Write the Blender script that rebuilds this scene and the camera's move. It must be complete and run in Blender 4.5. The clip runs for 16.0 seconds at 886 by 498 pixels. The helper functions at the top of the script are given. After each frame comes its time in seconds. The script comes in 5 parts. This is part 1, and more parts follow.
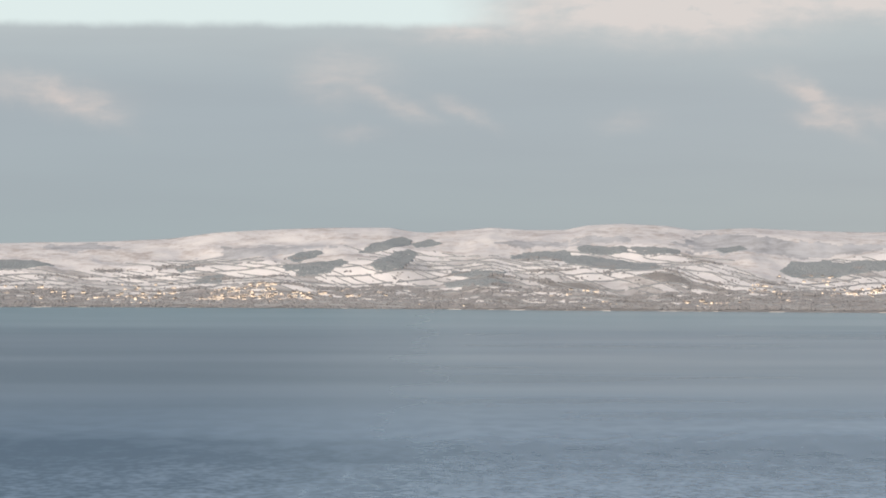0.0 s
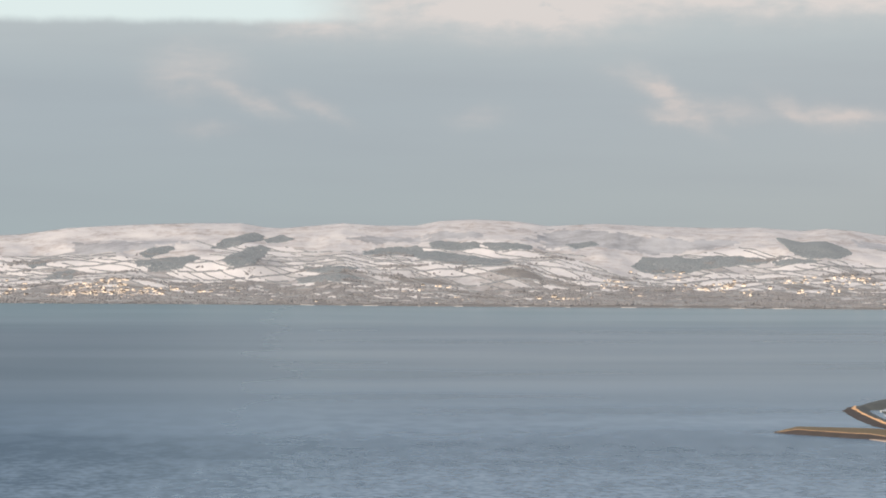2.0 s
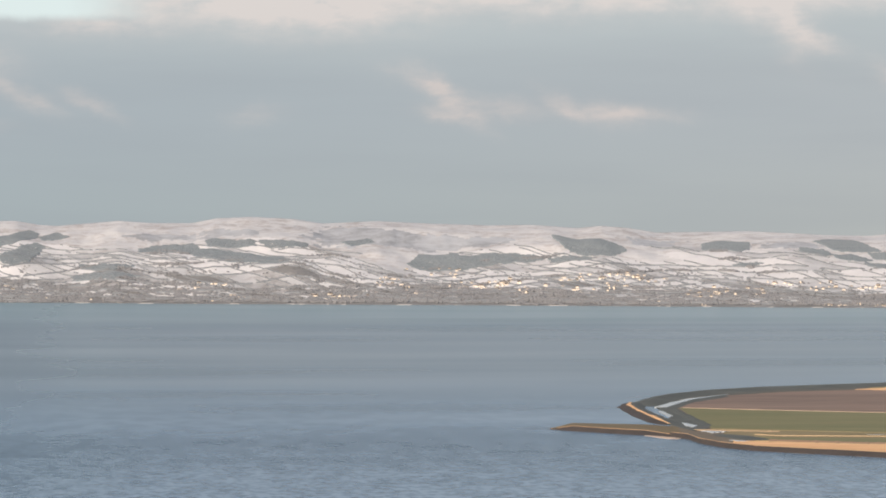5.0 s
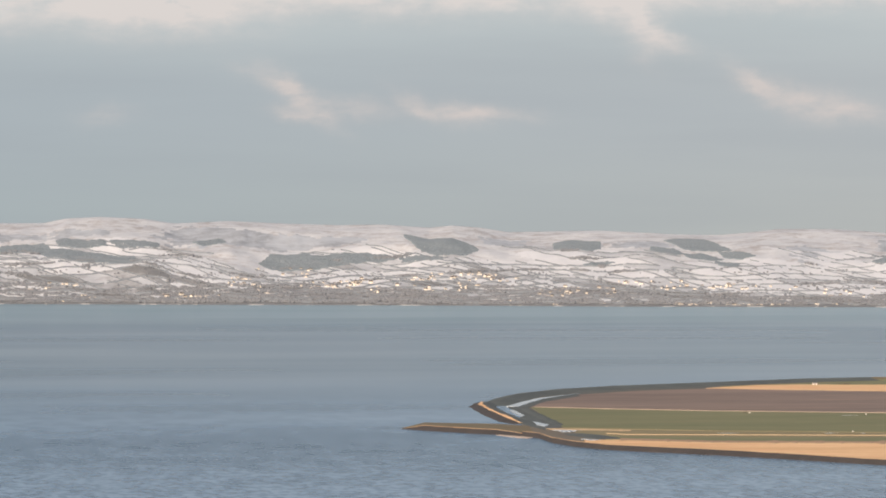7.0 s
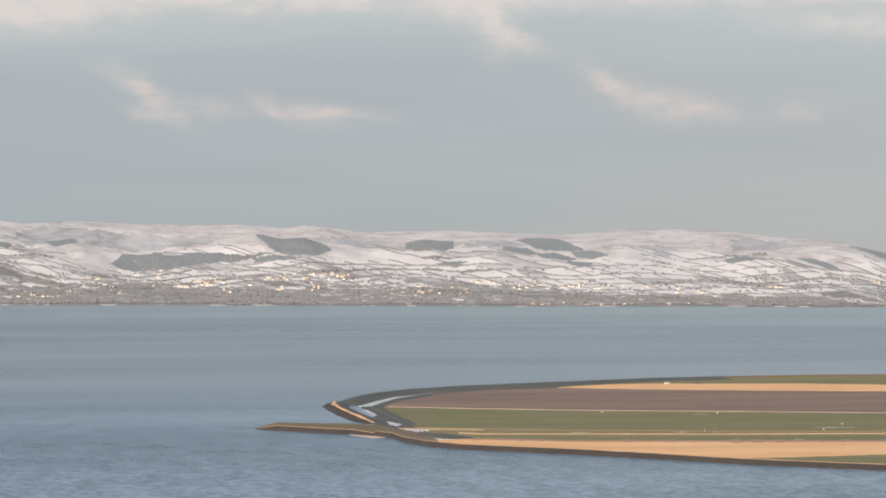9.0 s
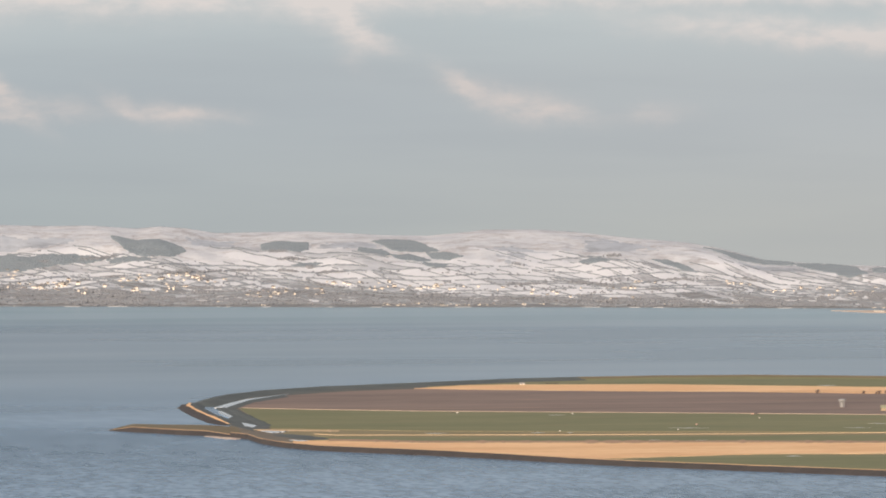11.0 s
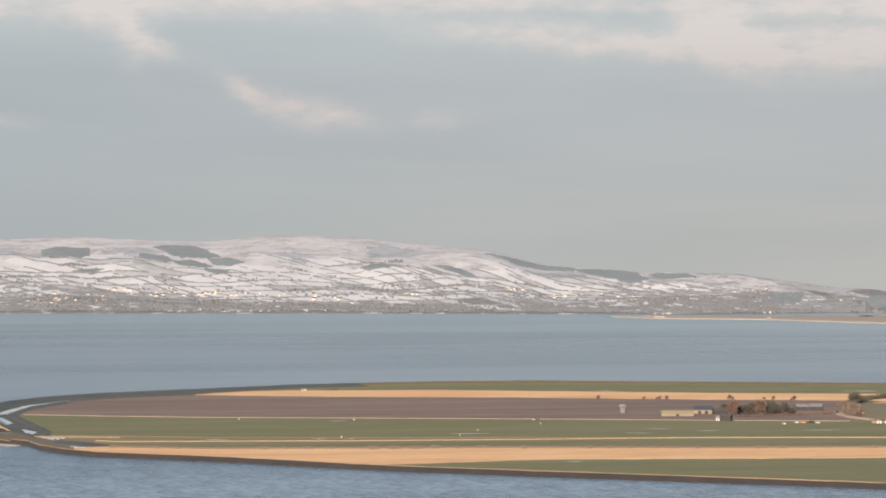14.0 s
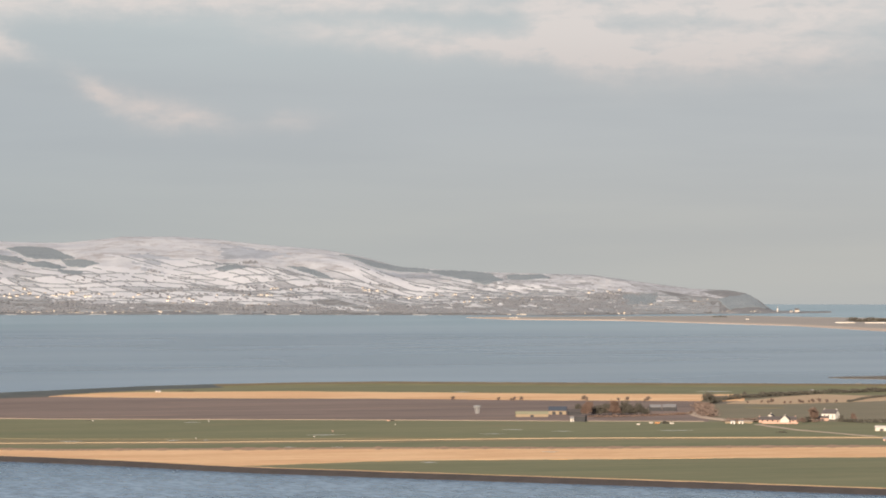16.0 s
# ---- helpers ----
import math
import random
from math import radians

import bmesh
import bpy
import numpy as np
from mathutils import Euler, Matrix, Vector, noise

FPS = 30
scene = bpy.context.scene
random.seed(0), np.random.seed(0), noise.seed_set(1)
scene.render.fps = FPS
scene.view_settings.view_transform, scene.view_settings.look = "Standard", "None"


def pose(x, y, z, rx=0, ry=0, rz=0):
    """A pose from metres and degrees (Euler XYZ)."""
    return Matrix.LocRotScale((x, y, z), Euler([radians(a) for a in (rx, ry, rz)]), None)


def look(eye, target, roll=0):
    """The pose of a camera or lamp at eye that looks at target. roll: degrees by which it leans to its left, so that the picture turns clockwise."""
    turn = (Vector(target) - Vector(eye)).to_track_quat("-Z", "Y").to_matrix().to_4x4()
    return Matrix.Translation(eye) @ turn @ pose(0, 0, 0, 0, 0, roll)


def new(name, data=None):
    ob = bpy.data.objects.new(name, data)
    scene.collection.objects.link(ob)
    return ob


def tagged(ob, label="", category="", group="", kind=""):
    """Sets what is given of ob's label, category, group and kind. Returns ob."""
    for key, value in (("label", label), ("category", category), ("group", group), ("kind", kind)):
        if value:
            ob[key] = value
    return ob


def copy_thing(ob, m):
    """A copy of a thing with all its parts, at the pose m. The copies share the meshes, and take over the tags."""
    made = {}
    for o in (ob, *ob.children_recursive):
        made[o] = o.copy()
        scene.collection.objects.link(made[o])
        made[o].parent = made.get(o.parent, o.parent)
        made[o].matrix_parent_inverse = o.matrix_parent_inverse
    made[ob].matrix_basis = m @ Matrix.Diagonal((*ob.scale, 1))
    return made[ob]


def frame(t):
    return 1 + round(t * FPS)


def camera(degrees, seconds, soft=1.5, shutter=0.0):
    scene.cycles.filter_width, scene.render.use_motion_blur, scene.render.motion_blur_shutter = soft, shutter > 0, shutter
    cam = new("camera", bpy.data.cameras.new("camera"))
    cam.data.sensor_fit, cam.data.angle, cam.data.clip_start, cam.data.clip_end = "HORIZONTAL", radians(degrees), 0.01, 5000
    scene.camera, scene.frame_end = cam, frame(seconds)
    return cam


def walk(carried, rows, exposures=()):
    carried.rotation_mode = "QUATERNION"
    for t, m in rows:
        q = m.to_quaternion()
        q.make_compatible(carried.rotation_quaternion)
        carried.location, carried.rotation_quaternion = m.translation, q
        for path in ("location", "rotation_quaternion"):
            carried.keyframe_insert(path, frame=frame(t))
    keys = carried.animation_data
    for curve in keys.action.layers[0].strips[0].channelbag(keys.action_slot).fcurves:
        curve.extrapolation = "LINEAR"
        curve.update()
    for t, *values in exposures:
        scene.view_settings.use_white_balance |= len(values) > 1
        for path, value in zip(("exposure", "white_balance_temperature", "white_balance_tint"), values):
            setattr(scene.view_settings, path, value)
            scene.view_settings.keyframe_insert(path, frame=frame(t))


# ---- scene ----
# The eye hovers and turns slowly to the right. Places are given by bearing (degrees to the
# right of the first look, which is +y) and distance from the point under the eye.
cam = camera(12.4, 16.0, soft=1.85)
EYE = 95.0
ROWS = [  # seconds, turn, tilt, lean
    (0.0, 0.0, -0.423, -0.089), (0.5, -0.52, -0.434, -0.092), (1.0, -1.037, -0.458, -0.097), (1.5, -1.544, -0.467, -0.105),
    (2.0, -2.076, -0.481, -0.112), (2.5, -2.602, -0.49, -0.114), (3.0, -3.129, -0.479, -0.115), (3.5, -3.655, -0.486, -0.108),
    (4.0, -4.179, -0.497, -0.096), (6.5, -6.788, -0.52, -0.014), (7.0, -7.309, -0.516, 0.0), (7.5, -7.827, -0.51, 0.016),
    (8.0, -8.347, -0.508, 0.029), (8.5, -8.859, -0.522, 0.037), (9.0, -9.378, -0.52, 0.041), (11.5, -11.919, -0.49, 0.037),
    (12.0, -12.433, -0.468, 0.026), (12.5, -12.948, -0.46, 0.014), (13.0, -13.453, -0.447, 0.008), (13.5, -13.961, -0.432, 0.009),
    (14.0, -14.477, -0.424, 0.01), (14.5, -14.989, -0.423, 0.014), (15.0, -15.501, -0.41, 0.018), (15.5, -16.012, -0.416, 0.02),
    (16.0, -16.52, -0.409, 0.02),
]
walk(cam, [(t, pose(0, 0, EYE, 90 + tilt, lean, turn)) for t, turn, tilt, lean in ROWS])

# ---- sky and sun ----
SUN_AZ, SUN_EL = 211.0, 22.0  # compass degrees clockwise from +y, and height
scene.view_settings.exposure = 0.0
sun = new("sun", bpy.data.lights.new("sun", "SUN"))
sun.data.energy, sun.data.angle, sun.data.color = 5.5, radians(0.6), (1.0, 0.80, 0.625)
sun_from = Vector((math.sin(radians(SUN_AZ)) * math.cos(radians(SUN_EL)), math.cos(radians(SUN_AZ)) * math.cos(radians(SUN_EL)), math.sin(radians(SUN_EL))))
sun.matrix_world = look(sun_from * 500, (0, 0, 0))


class Nodes:
    """A short way of writing node trees."""

    def __init__(self, tree):
        self.tree, self.n = tree, tree.nodes
        self.n.clear()

    def add(self, kind, operation="", data_type="", blend_type="", interpolation_type="", use_clamp=False):
        node = self.n.new(kind)
        if operation:
            node.operation = operation
        if data_type:
            node.data_type = data_type
        if blend_type:
            node.blend_type = blend_type
        if interpolation_type:
            node.interpolation_type = interpolation_type
        if use_clamp:
            node.use_clamp = True
        return node

    def set(self, socket, value):
        if isinstance(value, bpy.types.NodeSocket):
            self.tree.links.new(value, socket)
        else:
            socket.default_value = value

    def math(self, op, a, b=0.0, clamp=False):
        node = self.add("ShaderNodeMath", operation=op, use_clamp=clamp)
        self.set(node.inputs[0], a)
        self.set(node.inputs[1], b)
        return node.outputs[0]

    def mix(self, fac, a, b, blend="MIX"):
        node = self.add("ShaderNodeMix", data_type="RGBA", blend_type=blend)
        self.set(node.inputs[0], fac)
        for socket, value in ((node.inputs[6], a), (node.inputs[7], b)):
            self.set(socket, value if isinstance(value, bpy.types.NodeSocket) else (*value, 1.0))
        return node.outputs[2]

    def noise(self, vec, scale, detail=4.0, rough=0.55, distortion=0.0):
        node = self.add("ShaderNodeTexNoise")
        self.set(node.inputs["Vector"], vec)
        self.set(node.inputs["Scale"], scale)
        self.set(node.inputs["Detail"], detail)
        self.set(node.inputs["Roughness"], rough)
        self.set(node.inputs["Distortion"], distortion)
        return node.outputs[0]

    def ramp(self, fac, low, high, smooth=True):
        node = self.add("ShaderNodeMapRange", interpolation_type="SMOOTHSTEP" if smooth else "LINEAR")
        self.set(node.inputs[0], fac)
        self.set(node.inputs[1], low)
        self.set(node.inputs[2], high)
        return node.outputs[0]

    def vec(self, x, y, z=0.0):
        node = self.add("ShaderNodeCombineXYZ")
        for socket, value in zip(node.inputs, (x, y, z)):
            self.set(socket, value)
        return node.outputs[0]

    def scaled(self, vec, sx, sy, sz):
        node = self.add("ShaderNodeVectorMath", operation="MULTIPLY")
        self.set(node.inputs[0], vec)
        self.set(node.inputs[1], (sx, sy, sz))
        return node.outputs[0]


# Sunlit cloud: bearing, height over the level (degrees), half width, half height, slope, strength
WISPS_WEST = [
    (-5.70, 1.80, 0.80, 0.17, -0.16, 0.75), (-5.00, 1.58, 0.42, 0.13, -0.40, 0.70), (-1.35, 2.10, 0.50, 0.20, -0.10, 0.50),
    (-1.75, 1.86, 0.35, 0.18, -0.20, 0.42), (-0.68, 1.62, 0.42, 0.11, -0.42, 0.68), (0.28, 1.50, 0.34, 0.08, -0.42, 0.58),
    (-1.25, 1.21, 0.30, 0.09, 0.0, 0.42), (2.60, 1.36, 0.30, 0.10, 0.1, 0.35), (4.95, 1.82, 0.40, 0.10, -0.30, 0.62),
    (5.35, 1.60, 0.36, 0.14, -0.75, 1.00), (5.25, 1.40, 0.26, 0.08, -0.10, 0.92), (6.05, 1.47, 0.42, 0.11, -0.05, 0.72),
    (0.95, 2.84, 1.10, 0.24, 0.05, 0.85), (2.60, 2.90, 0.80, 0.30, -0.10, 1.15), (3.60, 2.86, 0.90, 0.24, -0.12, 0.95),
    (5.20, 3.02, 2.60, 0.20, -0.02, 1.00), (0.20, 2.62, 0.50, 0.10, 0.1, 0.45),
]
WISPS_MIDDLE = [
    (6.95, 1.48, 0.26, 0.10, -0.55, 0.78), (7.50, 1.37, 0.42, 0.11, -0.05, 1.00), (8.15, 1.38, 0.42, 0.08, -0.05, 0.52),
    (10.02, 2.78, 0.24, 0.34, -0.95, 1.05), (10.42, 2.46, 0.32, 0.10, -0.45, 0.85), (9.55, 2.80, 0.35, 0.18, -0.1, 0.50),
    (11.62, 1.84, 0.24, 0.12, -0.75, 0.75), (12.05, 1.62, 0.40, 0.15, -0.40, 0.98), (12.70, 1.52, 0.42, 0.13, -0.12, 0.82),
    (13.10, 1.40, 0.45, 0.09, -0.15, 0.52), (8.80, 3.06, 2.60, 0.16, 0.0, 0.80), (12.50, 3.04, 2.20, 0.15, 0.0, 0.80),
]
WISPS_EAST = [
    (14.40, 1.40, 0.38, 0.11, 0.0, 0.55), (15.20, 2.62, 1.10, 0.12, -0.04, 0.82), (16.60, 2.48, 1.00, 0.14, -0.06, 0.85),
    (17.50, 2.42, 0.70, 0.16, -0.10, 0.82), (18.30, 2.62, 0.42, 0.30, -0.20, 1.40), (18.75, 2.40, 0.60, 0.26, -0.30, 1.20),
    (19.60, 2.34, 0.60, 0.24, -0.10, 1.00), (20.40, 2.44, 0.65, 0.24, -0.10, 1.00), (21.60, 2.40, 0.90, 0.26, -0.05, 1.10),
    (15.60, 3.04, 2.20, 0.10, 0.0, 0.80), (19.40, 3.02, 1.40, 0.14, 0.0, 1.10), (21.80, 2.98, 1.40, 0.22, 0.0, 1.20),
]


def build_sky():
    world = bpy.data.worlds.new("winter_sky")
    scene.world = world
    world.use_nodes = True
    N = Nodes(world.node_tree)
    way = N.add("ShaderNodeTexCoord").outputs["Generated"]
    part3 = N.add("ShaderNodeSeparateXYZ")
    N.set(part3.inputs[0], way)
    x, y, z = part3.outputs
    bearing = N.math("MULTIPLY", N.math("ARCTAN2", x, y), 57.2958)
    height = N.math("MULTIPLY", N.math("ARCSINE", z), 57.2958)
    plane = N.vec(bearing, N.math("MULTIPLY", height, 1.9))
    wob = N.math("MULTIPLY", N.math("SUBTRACT", N.noise(plane, 1.6, 6.0, 0.6), 0.5), 0.55)
    wob_y = N.math("MULTIPLY", N.math("SUBTRACT", N.noise(N.vec(height, bearing, 4.0), 1.9, 6.0, 0.6), 0.5), 0.34)
    bx, hy = N.math("ADD", bearing, wob), N.math("ADD", height, wob_y)
    # the clear sky high above
    clear = N.add("ShaderNodeTexSky")
    clear.sky_type, clear.sun_disc = "NISHITA", False
    clear.sun_elevation, clear.sun_rotation = radians(SUN_EL), radians(SUN_AZ)
    N.set(clear.inputs[0], N.vec(x, y, N.math("MAXIMUM", z, 0.02)))
    sky_clear = N.add("ShaderNodeVectorMath", operation="SCALE")
    N.set(sky_clear.inputs[0], clear.outputs[0])
    N.set(sky_clear.inputs["Scale"], 0.10)
    # grey layer of cloud, warmer towards the open sea
    side = N.ramp(bearing, -6.0, 24.0)
    low = N.mix(side, SKY_LOW_L, SKY_LOW_R)
    mid = N.mix(side, SKY_MID_L, SKY_MID_R)
    grey = N.mix(N.ramp(height, -0.6, 1.6), low, mid)
    grey = N.mix(N.ramp(height, 1.6, 3.2), grey, SKY_HIGH)
    # unseen higher sky, darkened in the west to dim its reflection in the sea
    grey = N.mix(N.ramp(height, 3.2, 7.0), grey, N.mix(side, (0.30, 0.36, 0.41), (0.55, 0.60, 0.62)))
    bands = N.noise(N.scaled(plane, 0.16, 0.8, 1.0), 1.0, 4.0, 0.5)
    grey = N.mix(N.math("MULTIPLY", N.ramp(bands, 0.35, 0.7), 0.16), grey, (0.33, 0.36, 0.40))
    # wisps
    total = None
    for b, h, w, k, slope, strength in WISPS_WEST + WISPS_MIDDLE + WISPS_EAST:
        dx = N.math("SUBTRACT", bx, b)
        dy = N.math("SUBTRACT", N.math("SUBTRACT", hy, h), N.math("MULTIPLY", dx, slope))
        dx, dy = N.math("DIVIDE", dx, w * 1.18), N.math("DIVIDE", dy, k * 1.3)
        r = N.math("ADD", N.math("MULTIPLY", dx, dx), N.math("MULTIPLY", dy, dy))
        v = N.math("MULTIPLY", N.math("EXPONENT", N.math("MULTIPLY", r, -1.0)), strength)
        total = v if total is None else N.math("ADD", total, v)
    torn = N.noise(N.scaled(plane, 0.8, 1.25, 1.0), 1.9, 8.0, 0.58, 0.25)
    puffs = N.noise(plane, 5.0, 6.0, 0.6, 0.3)
    total = N.math("MULTIPLY", total, N.math("ADD", N.math("MULTIPLY", N.ramp(torn, 0.22, 0.75, False), 1.5), N.math("MULTIPLY", puffs, 0.55)))
    body = N.math("MULTIPLY", N.ramp(total, 0.0, 1.5, False), 0.92)
    lit = N.mix(body, grey, N.mix(N.ramp(height, 1.7, 2.9), (0.64, 0.585, 0.56), (0.73, 0.675, 0.645)))
    # a gap of pale clear sky over the left of the bay
    gap_edge = N.math("ADD", N.math("MULTIPLY", wob_y, 0.35), N.math("SUBTRACT", height, 2.64))
    gap = N.math("MULTIPLY", N.ramp(gap_edge, 0.0, 0.16), N.math("MULTIPLY", N.ramp(bx, 1.4, -0.2), N.math("MULTIPLY", N.ramp(bearing, -13.0, -7.5), N.ramp(height, 5.0, 3.4))))
    lit = N.mix(gap, lit, (0.74, 0.84, 0.83))
    sky = N.mix(N.ramp(height, 8.0, 40.0), lit, sky_clear.outputs[0])
    back = N.add("ShaderNodeBackground")
    N.set(back.inputs[0], sky)
    N.set(back.inputs[1], 1.0)
    N.set(N.add("ShaderNodeOutputWorld").inputs[0], back.outputs[0])


SKY_LOW_L, SKY_LOW_R = (0.375, 0.435, 0.455), (0.495, 0.495, 0.472)
SKY_MID_L, SKY_MID_R = (0.395, 0.45, 0.485), (0.485, 0.506, 0.516)
SKY_HIGH = (0.52, 0.57, 0.58)
build_sky()


# ---- materials ----
def material(name, build):
    m = bpy.data.materials.new(name)
    m.use_nodes = True
    N = Nodes(m.node_tree)
    shader = N.add("ShaderNodeBsdfPrincipled")
    N.set(N.add("ShaderNodeOutputMaterial").inputs[0], shader.outputs[0])
    place = N.add("ShaderNodeNewGeometry").outputs["Position"]
    build(N, shader.inputs, place)
    return m


def bump(N, inputs, height, strength, distance):
    node = N.add("ShaderNodeBump")
    N.set(node.inputs["Height"], height)
    N.set(node.inputs["Strength"], strength)
    N.set(node.inputs["Distance"], distance)
    N.set(inputs["Normal"], node.outputs[0])


def two_tone(name, a, b, scale, rough=0.9, stretch=(1, 1, 1), fine=6.0, relief=0.3, distance=0.3, c=None):
    """A matt surface of two colours mixed at a large and a fine scale, with relief and a few patches of c."""
    def build(N, inputs, place):
        v = N.scaled(place, *stretch)
        big = N.ramp(N.noise(v, scale, 5.0, 0.6), 0.3, 0.7)
        small = N.noise(v, scale * fine, 4.0, 0.6)
        middle = N.ramp(N.noise(N.scaled(v, 0.45, 1.6, 1.0), scale * 4.0, 4.0, 0.6, 0.4), 0.3, 0.7)
        share = N.math("ADD", N.math("MULTIPLY", big, 0.42), N.math("MULTIPLY", N.ramp(small, 0.3, 0.7), 0.26))
        colour = N.mix(N.math("ADD", share, N.math("MULTIPLY", middle, 0.32)), a, b)
        if c:
            colour = N.mix(N.math("MULTIPLY", N.ramp(N.noise(v, scale * 2.3, 4.0, 0.65, 0.3), 0.58, 0.70), 0.8), colour, c)
        N.set(inputs["Base Color"], colour)
        N.set(inputs["Roughness"], rough)
        bump(N, inputs, small, relief, distance)
    return material(name, build)


def per_object(name, tones, rough=0.85, scale=0.8):
    """A matt surface whose colour differs from object to object."""
    def build(N, inputs, place):
        rnd = N.add("ShaderNodeObjectInfo").outputs["Random"]
        colour = N.mix(rnd, tones[0], tones[1])
        colour = N.mix(N.math("MULTIPLY", N.noise(place, scale, 4.0), 0.5), colour, tones[2])
        N.set(inputs["Base Color"], colour)
        N.set(inputs["Roughness"], rough)
    return material(name, build)


def water_build(N, inputs, place):
    reach = N.add("ShaderNodeVectorMath", operation="LENGTH")
    N.set(reach.inputs[0], place)
    away = reach.outputs["Value"]
    axes = N.add("ShaderNodeSeparateXYZ")
    N.set(axes.inputs[0], place)
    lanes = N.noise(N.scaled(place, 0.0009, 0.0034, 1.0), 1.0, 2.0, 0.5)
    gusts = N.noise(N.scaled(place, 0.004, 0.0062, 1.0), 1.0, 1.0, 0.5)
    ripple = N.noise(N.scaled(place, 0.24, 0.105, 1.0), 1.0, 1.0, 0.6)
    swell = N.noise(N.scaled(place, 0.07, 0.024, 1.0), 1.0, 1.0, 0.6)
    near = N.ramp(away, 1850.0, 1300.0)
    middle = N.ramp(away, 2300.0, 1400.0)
    # distance ramps that pale the base colour, standing in for grazing sky reflection
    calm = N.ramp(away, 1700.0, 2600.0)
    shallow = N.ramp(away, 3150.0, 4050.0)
    # light and dark of the waves, painted through the base colour
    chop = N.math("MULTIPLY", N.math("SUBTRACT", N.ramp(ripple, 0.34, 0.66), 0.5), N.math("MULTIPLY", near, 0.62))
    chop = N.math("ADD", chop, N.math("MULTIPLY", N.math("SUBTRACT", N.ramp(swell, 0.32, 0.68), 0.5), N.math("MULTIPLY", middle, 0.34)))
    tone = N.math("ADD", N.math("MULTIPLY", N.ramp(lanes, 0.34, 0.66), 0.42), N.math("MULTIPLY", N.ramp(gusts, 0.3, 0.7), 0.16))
    westward = N.ramp(axes.outputs[0], 40.0, -170.0)  # darker, rougher water towards the west
    tone = N.math("SUBTRACT", N.math("ADD", N.math("ADD", tone, chop), 0.24), N.math("MULTIPLY", westward, 0.30), clamp=True)
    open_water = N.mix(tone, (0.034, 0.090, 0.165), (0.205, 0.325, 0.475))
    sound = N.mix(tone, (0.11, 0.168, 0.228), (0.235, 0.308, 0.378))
    bank = N.mix(tone, (0.19, 0.30, 0.355), (0.29, 0.41, 0.465))  # palest by the far shore, sheen included in the colour
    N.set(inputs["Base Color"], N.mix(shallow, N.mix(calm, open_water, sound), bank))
    N.set(inputs["Roughness"], N.math("ADD", N.math("SUBTRACT", 0.28, N.math("MULTIPLY", tone, 0.04)), N.math("MULTIPLY", westward, 0.07)))
    N.set(inputs["IOR"], 1.33)
    bump(N, inputs, ripple, N.math("MULTIPLY", near, 0.07), 1.0)


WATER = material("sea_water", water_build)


def snow_material(name, cover, rough_colour, grain, base_a=(0.74, 0.725, 0.72), base_b=(0.64, 0.62, 0.62)):
    """Snow over rough ground: cover is how much of the ground it hides, from 0 to 1."""
    def build(N, inputs, place):
        soft = N.noise(place, 0.018, 5.0, 0.6)
        snow = N.mix(N.ramp(soft, 0.3, 0.7), base_a, base_b)
        tufts = N.noise(N.scaled(place, grain, grain * 0.7, grain * 2.0), 1.0, 8.0, 0.7, 0.5)
        big = N.noise(N.scaled(place, grain * 0.22, grain * 0.22, grain * 0.4), 1.0, 4.0, 0.6, 0.8)
        bare = N.math("ADD", N.math("MULTIPLY", tufts, 0.55), N.math("MULTIPLY", big, 0.45))
        bare = N.math("MULTIPLY", N.ramp(bare, cover - 0.10, cover + 0.12), 0.85)
        N.set(inputs["Base Color"], N.mix(bare, snow, rough_colour))
        N.set(inputs["Roughness"], 0.8)
        bump(N, inputs, tufts, 0.5, 1.5)
    return material(name, build)


MOOR = snow_material("snow_on_moor", 0.545, (0.37, 0.345, 0.34), 0.085, (0.755, 0.77, 0.785), (0.585, 0.61, 0.65))
# bare-ground tones are greyed and blued for haze
FIELD_SNOWS = [snow_material("deep_field_snow", 0.72, (0.42, 0.43, 0.45), 0.05, (0.80, 0.815, 0.84), (0.71, 0.73, 0.765)),
               snow_material("thin_field_snow", 0.56, (0.34, 0.34, 0.355), 0.07, (0.64, 0.66, 0.69), (0.53, 0.555, 0.59)),
               snow_material("patchy_field_snow", 0.48, (0.26, 0.265, 0.275), 0.09, (0.58, 0.595, 0.62), (0.46, 0.475, 0.50)),
               snow_material("shore_scrub", 0.40, (0.195, 0.20, 0.205), 0.10, (0.50, 0.51, 0.52), (0.38, 0.39, 0.40)),
               # last one: snow with the blue-grey of shaded slopes in its colour
               snow_material("thin_moor_snow", 0.53, (0.27, 0.29, 0.32), 0.06, (0.56, 0.60, 0.65), (0.44, 0.475, 0.52))]
# far hedges and woods: distance haze is mixed into these base colours
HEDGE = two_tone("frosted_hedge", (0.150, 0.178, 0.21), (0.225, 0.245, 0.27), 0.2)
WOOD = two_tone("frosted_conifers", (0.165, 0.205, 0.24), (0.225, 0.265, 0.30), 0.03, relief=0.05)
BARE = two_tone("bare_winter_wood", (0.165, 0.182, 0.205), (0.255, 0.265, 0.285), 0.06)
GOLD = two_tone("dry_reed_grass", (0.70, 0.39, 0.185), (1.0, 0.69, 0.39), 0.012, stretch=(1, 2.2, 1), fine=14)
GREEN = two_tone("winter_pasture", (0.150, 0.165, 0.078), (0.255, 0.245, 0.130), 0.01, stretch=(0.6, 2.0, 1), fine=12, c=(0.24, 0.205, 0.11))
OLIVE = two_tone("rough_pasture", (0.215, 0.19, 0.098), (0.30, 0.25, 0.14), 0.012, stretch=(0.6, 2.0, 1), fine=12)
